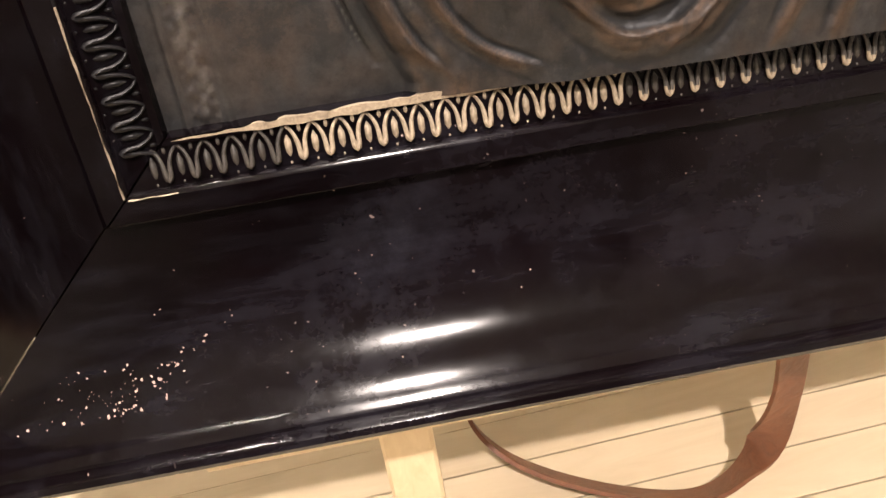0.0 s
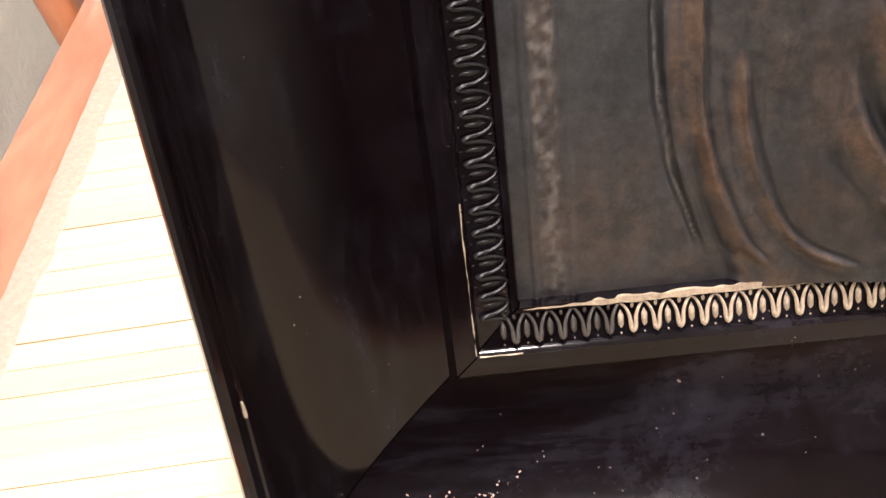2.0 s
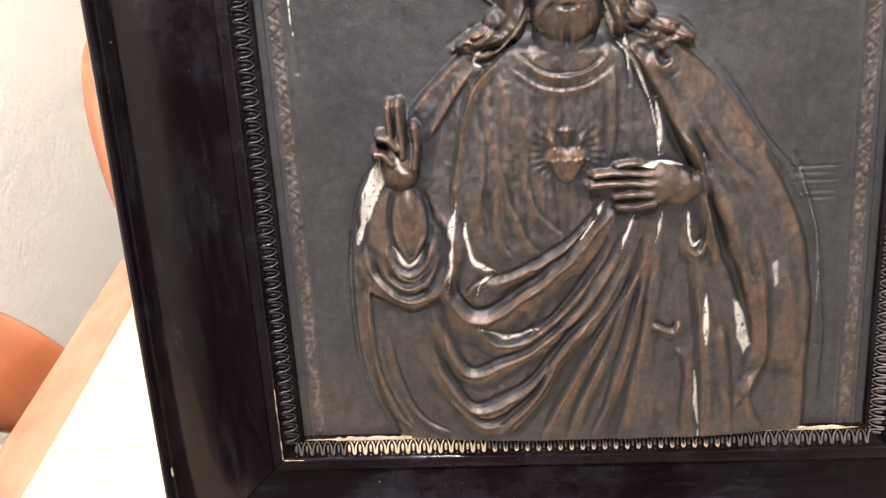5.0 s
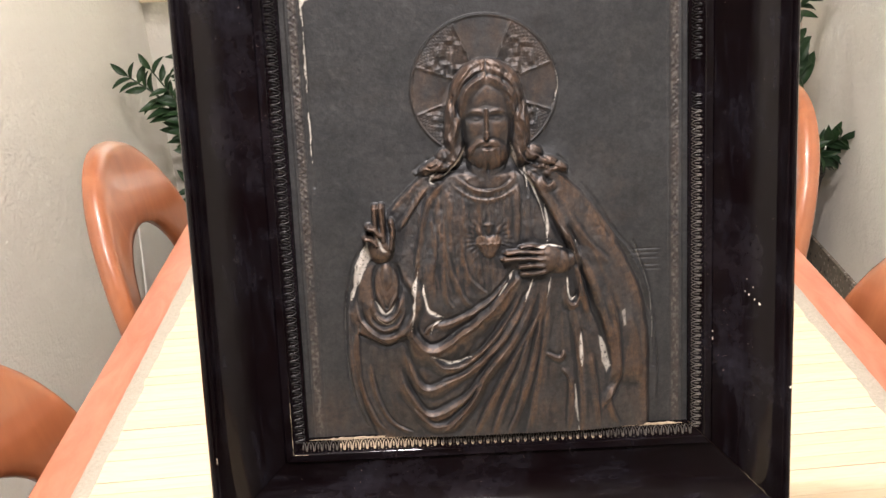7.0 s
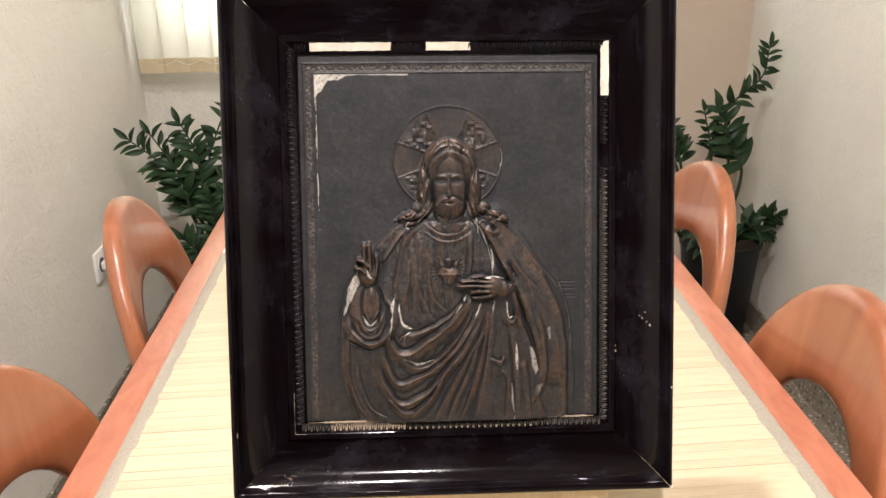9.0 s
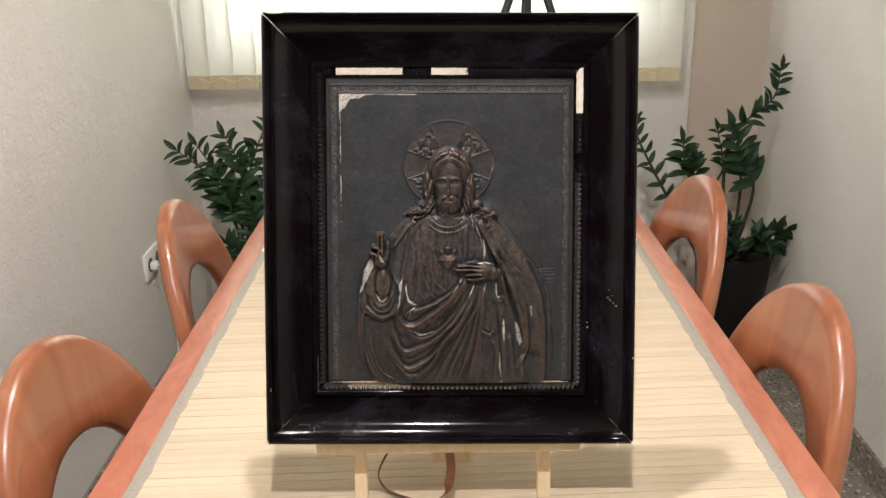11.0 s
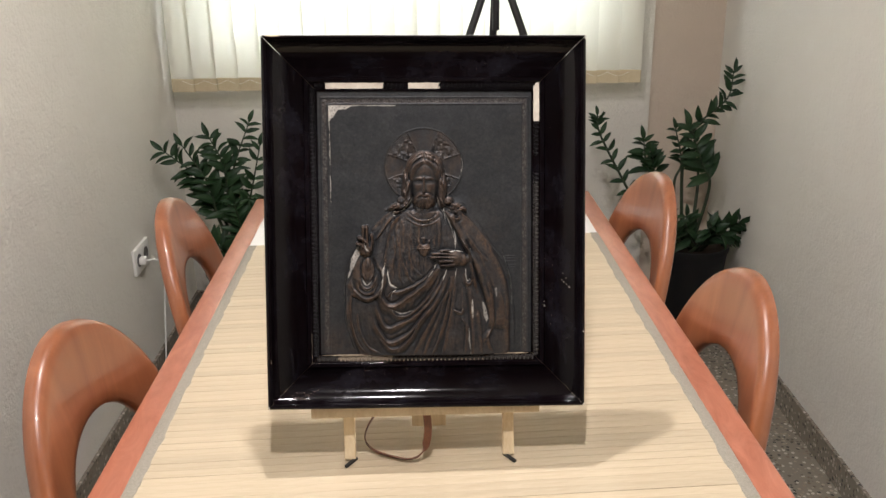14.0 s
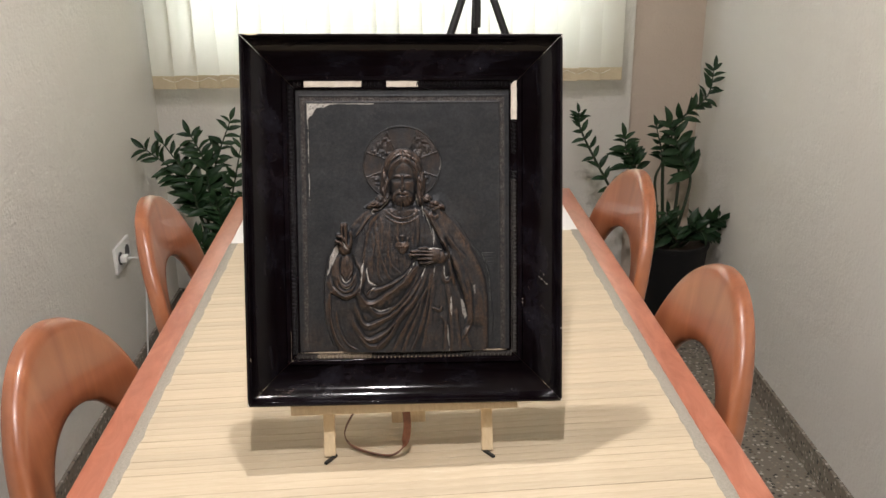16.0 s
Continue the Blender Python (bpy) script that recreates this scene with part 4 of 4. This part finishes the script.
# cloak over the raised arm
fold(2, 1.8, (-93, 70), (-103, 102), (-105, 132), (-103, 169), (-94, 196), (-71, 235))
fold(1.7, 1.4, (-97, 152), (-99, 128), (-97, 105), (-90, 82), (-80, 69))
fold(1.5, 1.6, (-91, 124), (-87, 98), (-76, 77), (-60, 68))
fold(1.6, 1.6, (-43, 248), (-55, 231), (-66, 216))
fold(1.5, 1.8, (-56, 175), (-52, 202), (-47, 228), (-41, 241), (-29, 252))
# drape across the waist
fold(4, 4, (-59, 156), (-60, 141), (-49, 129), (-32, 133), (-8, 151), (12, 172), (20, 182))
fold(2.5, 2.5, (-43, 144), (-24, 151), (-2, 164), (14, 181))
fold(2.5, 2.5, (-49, 126), (-36, 117), (-16, 122), (6, 144), (22, 174))
fold(2.6, 2.6, (-67, 130), (-53, 103), (-34, 107), (-11, 119), (11, 141), (27, 171))
fold(2.8, 3, (-71, 118), (-62, 97), (-50, 83), (-29, 90), (-6, 113), (16, 138), (31, 171))
fold(2, 2.5, (-65, 91), (-46, 74), (-26, 82), (-9, 107))
fold(2, 2.4, (-41, 67), (-20, 90), (-6, 113), (8, 127))
fold(1.6, 1.5, (-50, 140), (-47, 145), (-39, 149))
# fall below it
fold(1.8, 2, (-18, 65), (-6, 89), (11, 118), (30, 149), (35, 171))
fold(1.5, 1.8, (-5, 64), (5, 92), (19, 121), (35, 171))
fold(1.8, 2, (7, 64), (17, 91), (27, 123), (38, 171))
fold(1.4, 1.8, (20, 64), (26, 91), (33, 126), (39, 165))
fold(2, 1.5, (35, 124), (45, 120), (49, 125))
fold(1.6, 1.8, (51, 63), (52, 102), (46, 114))
fold(1.4, 1.6, (60, 62), (60, 102), (55, 151))
fold(2, 1.8, (50, 173), (52, 159), (59, 159), (61, 175))
# cloak over the other shoulder
fold(2.4, 2.6, (81, 124), (76, 147), (64, 180), (51, 207), (35, 239), (19, 264))
fold(1.1, 2.5, (50, 228), (71, 198), (82, 185))
fold(1.8, 1.8, (58, 250), (81, 216), (102, 184), (112, 154), (116, 111), (115, 70))
fold(1.6, 2.2, (80, 169), (87, 135), (87, 101), (74, 80))
fold(0.8, 3, (97, 149), (102, 123), (102, 97))
fold(1.4, 1.8, (68, 122), (71, 98), (74, 65))
fold(1.2, 1.6, (84, 98), (82, 83), (89, 65))
# tunic
fold(1.1, 1.5, (-25, 254), (-14, 245), (-3, 242), (9, 245), (18, 252))
fold(0.7, 1.2, (-27, 248), (-15, 239), (-3, 236), (10, 239), (20, 246))
fold(0.9, 1.8, (-42, 225), (-40, 202), (-45, 169))
fold(1, 1.8, (-34, 227), (-33, 198), (-23, 168), (-15, 159))
fold(0.8, 1.6, (-22, 200), (-17, 179), (-4, 167))
fold(0.8, 1.5, (-35, 193), (-34, 168), (-29, 158))
fold(1.2, 1.4, (19, 247), (19, 224), (17, 206))
# locks on the shoulders
fold(3, 2.5, (-19, 276), (-24, 264), (-35, 259), (-48, 260))
fold(2.5, 2, (-24, 263), (-33, 254), (-43, 252))
fold(1.4, 1.4, (-40, 263), (-48, 258), (-53, 255))
fold(1.8, 1.4, (-35, 266), (-40, 262), (-46, 263))
fold(3, 2.5, (19, 272), (25, 262), (38, 257), (48, 255))
fold(2.5, 2, (30, 268), (40, 262), (55, 254))
fold(2, 1.6, (35, 251), (39, 244), (45, 247))
fold(2, 1.6, (45, 265), (51, 258), (54, 251))
# brow, two shallow hollows, a ridge between them, moustache and forked beard, all kept plain
for cu, k in ((-9.0, -1), (5.6, 1)):
    height += 1.0 * np.exp(-(((U - cu - k * 0.6) / 5.5) ** 2 + ((V - 300.3 + 0.05 * (U - cu) ** 2) / 1.5) ** 2))
    height -= 2.0 * np.exp(-(((U - cu) / 4.6) ** 2 + ((V - 295.3) / 2.6) ** 2))
    height += 1.1 * np.exp(-(((U - cu) / 2.7) ** 2 + ((V - 295.0) / 1.3) ** 2))
    height -= 0.9 * np.exp(-(((U - cu - k * 4.0) / 4.0) ** 2 + ((V - 281) / 6.0) ** 2))
rod(17.0, 2.0, (-1.7, 302), (-1.8, 293), (-2.0, 284))
rod(17.6, 2.9, (-2.0, 286), (-2.0, 283), (-2.0, 281))
fold(1.5, 2.2, (-2.5, 278.5), (-8, 276.5), (-13, 270), (-14.5, 262))
fold(1.5, 2.2, (-0.5, 278.5), (5, 276.5), (10, 270), (11.5, 262))
height -= 1.5 * np.exp(-(((U + 1.6) / 5.6) ** 2 + ((V - 273.9) / 0.8) ** 2))
height += 0.9 * np.exp(-(((U + 1.6) / 3.6) ** 2 + ((V - 271.6) / 1.1) ** 2))
height -= 1.8 * np.exp(-(((U + 1.2) / 1.1) ** 2 + ((V - 259.5) / 5.0) ** 2))
beard = smooth(278, 272, V) * smooth(254, 258, V) * (np.hypot((U + 1) / 15.5, (V - 273) / 18) < 1)
height += beard * (0.7 * field(2.4, 7, 24, U + 0.15 * (V - 265) * np.sign(U + 1)) + 0.4 * field(1.4, 4, 25))
# hollow of the sleeve round the forearm
ring = np.hypot((U + 75.5) / 9.5, (V - 178) / 18)
height -= 2.2 * np.exp(-((ring - 1.0) / 0.16) ** 2) * smooth(194, 186, V)
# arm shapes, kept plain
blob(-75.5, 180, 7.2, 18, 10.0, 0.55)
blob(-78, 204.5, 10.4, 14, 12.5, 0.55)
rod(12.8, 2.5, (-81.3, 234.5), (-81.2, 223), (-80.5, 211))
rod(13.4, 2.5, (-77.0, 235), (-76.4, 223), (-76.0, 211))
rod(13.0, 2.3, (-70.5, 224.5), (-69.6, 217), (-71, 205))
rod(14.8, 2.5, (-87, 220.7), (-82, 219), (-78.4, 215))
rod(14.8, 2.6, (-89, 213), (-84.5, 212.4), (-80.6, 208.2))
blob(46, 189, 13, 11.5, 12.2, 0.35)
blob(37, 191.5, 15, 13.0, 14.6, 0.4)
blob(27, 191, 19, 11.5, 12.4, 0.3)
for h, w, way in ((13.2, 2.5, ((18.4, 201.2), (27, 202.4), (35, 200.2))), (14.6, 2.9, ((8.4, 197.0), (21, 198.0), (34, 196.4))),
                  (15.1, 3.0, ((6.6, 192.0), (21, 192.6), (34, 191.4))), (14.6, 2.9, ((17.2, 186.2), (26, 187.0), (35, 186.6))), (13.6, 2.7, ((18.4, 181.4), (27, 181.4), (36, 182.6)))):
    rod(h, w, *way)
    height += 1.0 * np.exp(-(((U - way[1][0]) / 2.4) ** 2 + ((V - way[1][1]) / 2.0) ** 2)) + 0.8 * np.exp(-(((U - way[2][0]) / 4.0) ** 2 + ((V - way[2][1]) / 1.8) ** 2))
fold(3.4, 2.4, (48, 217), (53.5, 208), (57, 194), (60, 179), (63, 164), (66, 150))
# small heart-shaped boss, ringed by beads, a three-tongued flame above
hu, hv = np.abs(U + 2.5), V - 205
lobe = np.hypot(hu - 1.6 - 1.2 * smooth(-6, 4, hv), np.minimum(hv, 0) * 0.55 + np.maximum(hv, 0) * 1.15 - 0.3 * hu) / 6.6
height += 2.6 * np.sqrt(np.clip(1 - lobe ** 2, 0, 1))
for k in range(8):
    height += 1.0 * np.exp(-(((U + 11.5 - 2.6 * k) / 1.0) ** 2 + ((V - 205.5 + 0.6 * (k % 2)) / 1.1) ** 2))
for cu, top, lean_k in ((-8.5, 213.5, -0.3), (-2.5, 217, 0), (3.5, 213.5, 0.3)):
    height += 1.8 * np.exp(-(((U - cu - lean_k * (V - top)) / 1.4) ** 2 + ((V - top) / 3.2) ** 2))
height += 1.2 * np.exp(-((hu / 3.4) ** 4 + ((V - 219) / 0.8) ** 2))
glory = np.hypot(U + 2.5, V - 209)
height += 0.14 * np.sin(26 * np.arctan2(V - 209, U + 2.5)) * smooth(9, 12, glory) * smooth(22, 14, glory)
# raised lace border with its two fillets
edge = np.minimum(np.minimum(U + 134.4, 134.4 - U), 402.4 - PV)
for d, w, h in ((0.0, 0.6, 1.0), (8.6, 0.6, 0.9), (7.2, 0.4, 0.4), (1.6, 0.4, 0.4)):
    height += h * np.exp(-((edge - d) / w) ** 2)
band = smooth(1.2, 2.2, edge) * smooth(7.6, 6.6, edge)
run = np.where(edge == 402.4 - PV, U, V)
height += band * (0.18 * np.sin(run * 1.25) * np.sin((edge - 4.4) * 1.2 + np.sin(run * 0.62)) + 0.10 * np.sin(run * 2.5) * np.sin(edge * 2.3) + 0.16 * field(1.6, 1.6, 31))
# scored lines beside the cloak
for k, v in enumerate((194, 190.5, 187, 182, 179)):
    height -= 0.45 * np.exp(-((V - v) / 0.5) ** 2) * smooth(right + 0.5, right + 2, U) * smooth(122 - 3 * (k % 2), 116, U)
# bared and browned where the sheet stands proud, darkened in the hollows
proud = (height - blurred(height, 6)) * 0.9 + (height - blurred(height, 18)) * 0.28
blotch = 0.5 + 0.5 * field(13, 19, 41) + 0.3 * field(5, 8, 42) + 0.25 * field(2.2, 4, 43)
figure = np.maximum(robe, smooth(3, 6, blurred(height, 2)))
wear = figure * np.clip(0.34 * blotch + 0.06 + 0.66 * smooth(0.02, 0.55, proud + 0.22 * blotch), 0, 1)
dust = np.maximum(dust, 0.10 * band * smooth(-0.2, 0.7, field(1.2, 1.7, 44) + 0.5 * field(5, 9, 45)))
wear = np.maximum(wear, 0.30 * band + 0.55 * smooth(52, 49, r) * blotch)
wear = np.maximum(wear, 0.55 * smooth(34, 8, np.hypot((U + 116) / 1.1, (V - 82))) * blotch)
wear = np.maximum(wear, 0.30 * smooth(24, 6, np.hypot(U - 92, V - 232)) * blotch)
# how far the sheet dips below its surroundings, uneven by blotch
hollow_dark = figure * np.clip(-0.85 * proud - 0.20 + 0.24 * blotch, 0, 0.7)
# pale bare patches and dust in the hollows
crease(0.9, 1.6, (-53, 188), (-56, 172), (-57, 156), (-60, 142))
crease(1.0, 1.9, (-50, 178), (-48, 160), (-42, 155), (-35, 152))
crease(0.9, 1.9, (-37, 151), (-44, 147), (-46, 140))
crease(0.9, 1.5, (-46, 125), (-32, 120), (-16, 124))
crease(1.0, 1.6, (61, 138), (61, 120), (61, 98))
crease(0.7, 1.3, (56, 102), (57, 84), (59, 62))
crease(1.0, 1.7, (14, 184), (10, 176), (2, 165))
crease(0.9, 1.4, (28, 178), (25, 170), (21, 160))
crease(0.8, 1.2, (40, 178), (39, 170), (36, 160))
crease(0.9, 1.3, (37, 232), (39, 218), (38, 205))
crease(1.0, 1.7, (22, 200), (40, 202), (50, 199), (59, 195), (58, 205))
crease(1.0, 1.9, (52, 178), (52, 168), (54, 162), (58, 164))
crease(0.14, 0.8, (-105, 172), (-107, 150), (-107, 125), (-103, 96), (-95, 74))
crease(1.0, 1.6, (-16, 276), (-20, 268), (-26, 260), (-34, 252))
crease(1.0, 1.8, (15, 276), (17, 268), (20, 257))
crease(0.9, 1.2, (20, 257), (30, 243), (39, 213))
crease(0.9, 1.1, (24, 260), (25, 248), (25, 238))
crease(0.7, 0.9, (47, 330), (49, 318), (46, 304))
crease(0.7, 1.2, (-84, 166), (-77, 157), (-69, 166))
crease(0.6, 1.1, (-86, 158), (-77, 149), (-68, 156))
crease(0.25, 0.7, (100, 202), (106, 182), (112, 160), (114, 110))
crease(0.9, 1.0, (-123.6, 395), (-123.4, 340), (-122.6, 250))
crease(0.7, 1.3, (-80, 214), (-77, 206), (-73, 202))
crease(0.7, 1.2, (-36, 258), (-42, 251), (-38, 248))
wedge = np.maximum(area_of((-105, 166), (-101, 166), (-86, 197), (-88, 213), (-101, 204)), area_of((-72, 237), (-101, 203), (-89, 207), (-88, 219)))
dust = np.maximum(dust, 0.72 * smooth(-0.2, 0.5, np.minimum(wedge, inset + 0.3) + 0.7 * WARP_C))
dust = np.maximum(dust, 0.6 * smooth(-0.2, 0.9, area_of((73, 134), (76.5, 132), (82, 113), (79, 108), (75.5, 116)) + 0.6 * WARP_C))
dust = np.maximum(dust, 0.4 * smooth(0.2, 1.0, area_of((90, 151), (93, 153), (94, 140), (91, 138)) + 0.5 * WARP_C))
ragged = 3.0 * field(9, 7, 51) + 1.8 * field(3, 3, 52)
dust = np.maximum(dust, smooth(-0.6, 0.4, np.minimum(np.maximum(area_of((-126, 397), (-82, 397), (-126, 386)), area_of((-126, 398), (-106, 397), (-126, 374))), 9) + 0.45 * ragged) * (U > -124.6) * (V < 396.3))
dust = np.maximum(dust, np.where((V < 396.4) & (U > -124) & (U < -38), 0.85 * smooth(0.9, 0.1, 396.4 - V - 1.2 * (0.5 + 0.5 * field(10, 9, 53))), 0))
# small unevenness of the beaten sheet
height += 0.14 * field(38, 44, 61) + 0.09 * field(11, 12, 62) + 0.05 * field(4, 4, 63)
height += robe * (0.20 * field(3.1, 4.6, 64) + 0.14 * field(1.7, 2.2, 65))

nv, nu = U.shape
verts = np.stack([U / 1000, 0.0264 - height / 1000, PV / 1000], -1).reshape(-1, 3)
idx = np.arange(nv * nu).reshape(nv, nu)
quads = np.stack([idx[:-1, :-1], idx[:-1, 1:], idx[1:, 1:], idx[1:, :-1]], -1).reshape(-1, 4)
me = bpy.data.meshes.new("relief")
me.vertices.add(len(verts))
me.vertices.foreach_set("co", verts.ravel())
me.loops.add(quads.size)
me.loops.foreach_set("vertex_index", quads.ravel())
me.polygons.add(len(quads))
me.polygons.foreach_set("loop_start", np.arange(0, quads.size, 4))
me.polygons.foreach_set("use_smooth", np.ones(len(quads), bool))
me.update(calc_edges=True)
for name, values in (("wear", wear), ("dust", dust), ("hollow_dark", hollow_dark), ("figure", figure)):
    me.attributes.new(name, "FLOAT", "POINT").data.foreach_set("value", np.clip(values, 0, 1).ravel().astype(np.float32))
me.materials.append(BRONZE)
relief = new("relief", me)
relief.parent = picture
tagged(relief, "dark bronze relief of a robed figure with halo")
part("backboard", box(-W / 2 + 0.02, W / 2 - 0.02, 0.0345, 0.038, 0.02, H - 0.02), EASEL_WOOD, picture)

# easel
easel = thing("table_easel", pose(0, 0, TZ + 0.0042), "small pale pine easel carrying the framed relief", "easel")
lean = radians(15.93)
ez = 0.8401 - TZ - 0.0042


def lean_box(x0, x1, d0, d1, l0, l1, bevel=0.001):
    """A bar laid along the picture's back: d behind its face, l along its height from its lower edge."""
    bm = box(x0, x1, d0, d1, l0, l1, bevel, 1)
    bmesh.ops.rotate(bm, verts=bm.verts, matrix=Matrix.Rotation(-lean, 3, "X"))
    bmesh.ops.translate(bm, verts=bm.verts, vec=(0, 0, ez))
    return bm


drop = (-ez + 0.046 * math.sin(lean)) / math.cos(lean)
for x in (-0.1075, 0.1065):
    up = part("upright", lean_box(x - 0.0075, x + 0.0075, 0.0385, 0.0520, drop + 0.0005, 0.42), EASEL_WOOD, easel)
    bm = box(-0.0024, 0.0024, -0.012, 0.012, 0.0, 0.0036, 0.0008, 2)
    bmesh.ops.rotate(bm, verts=bm.verts, matrix=Matrix.Rotation(radians(-34 if x < 0 else 34), 3, "Z"))
    bmesh.ops.translate(bm, verts=bm.verts, vec=(x + (0.0015 if x < 0 else 0.0005), 0.011, 0.0))
    part("rubber_foot", bm, RUBBER, up, "black rubber foot turned aslant")
part("ledge", lean_box(-0.155, 0.146, 0.0150, 0.0380, -0.0140, -0.0005), EASEL_WOOD, easel)
part("cross_bar", lean_box(-0.13, 0.13, 0.0525, 0.0640, 0.20, 0.222), EASEL_WOOD, easel)
bm = bmesh.new()
sweep(bm, [[(0.002 + sx * 0.009, y + sy * 0.006, z) for sx, sy in ((-1, -1), (1, -1), (1, 1), (-1, 1))] for y, z in ((0.155, ez + 0.22), (0.235, 0.0))])
part("rear_leg", bm, EASEL_WOOD, easel)
part("spreader", box(-0.024, 0.024, 0.075, 0.090, 0.015, 0.046, 0.001), EASEL_WOOD, easel)

# ribbon loop hanging from the back and lying on the mat
ribbon = thing("hanging_ribbon", pose(0, 0, TZ + 0.0042), "brown leather ribbon loop resting on the mat", "ribbon")
centre = curve_points([(-0.030, 0.075, 0.078), (-0.056, 0.074, 0.060), (-0.078, 0.066, 0.036), (-0.089, 0.052, 0.016), (-0.080, 0.036, 0.0065), (-0.056, 0.020, 0.0048), (-0.026, 0.010, 0.0048),
                       (-0.009, 0.013, 0.0150), (-0.002, 0.017, 0.042), (-0.004, 0.022, 0.080)], 8)
rings = []
for i, q in enumerate(centre):
    q = Vector(q)
    d = (Vector(centre[min(i + 1, len(centre) - 1)]) - Vector(centre[max(i - 1, 0)])).normalized()
    f = i / (len(centre) - 1)
    ends = float(smooth(0.72, 0.92, np.array(f)) + smooth(0.2, 0.0, np.array(f)))
    tilt = (Vector((0.05, -0.72, 0.69)) * (1 - ends) + Vector((1.0, 0.35, 0.1)) * ends).normalized()
    wide = (tilt - d * tilt.dot(d)).normalized()
    thin = d.cross(wide)
    rings.append([q + wide * a * 0.0052 + thin * b * 0.0007 for a, b in ((-1, -1), (1, -1), (1, 1), (-1, 1))])
part("strap", sweep(bmesh.new(), rings), LEATHER, ribbon, smooth=60)
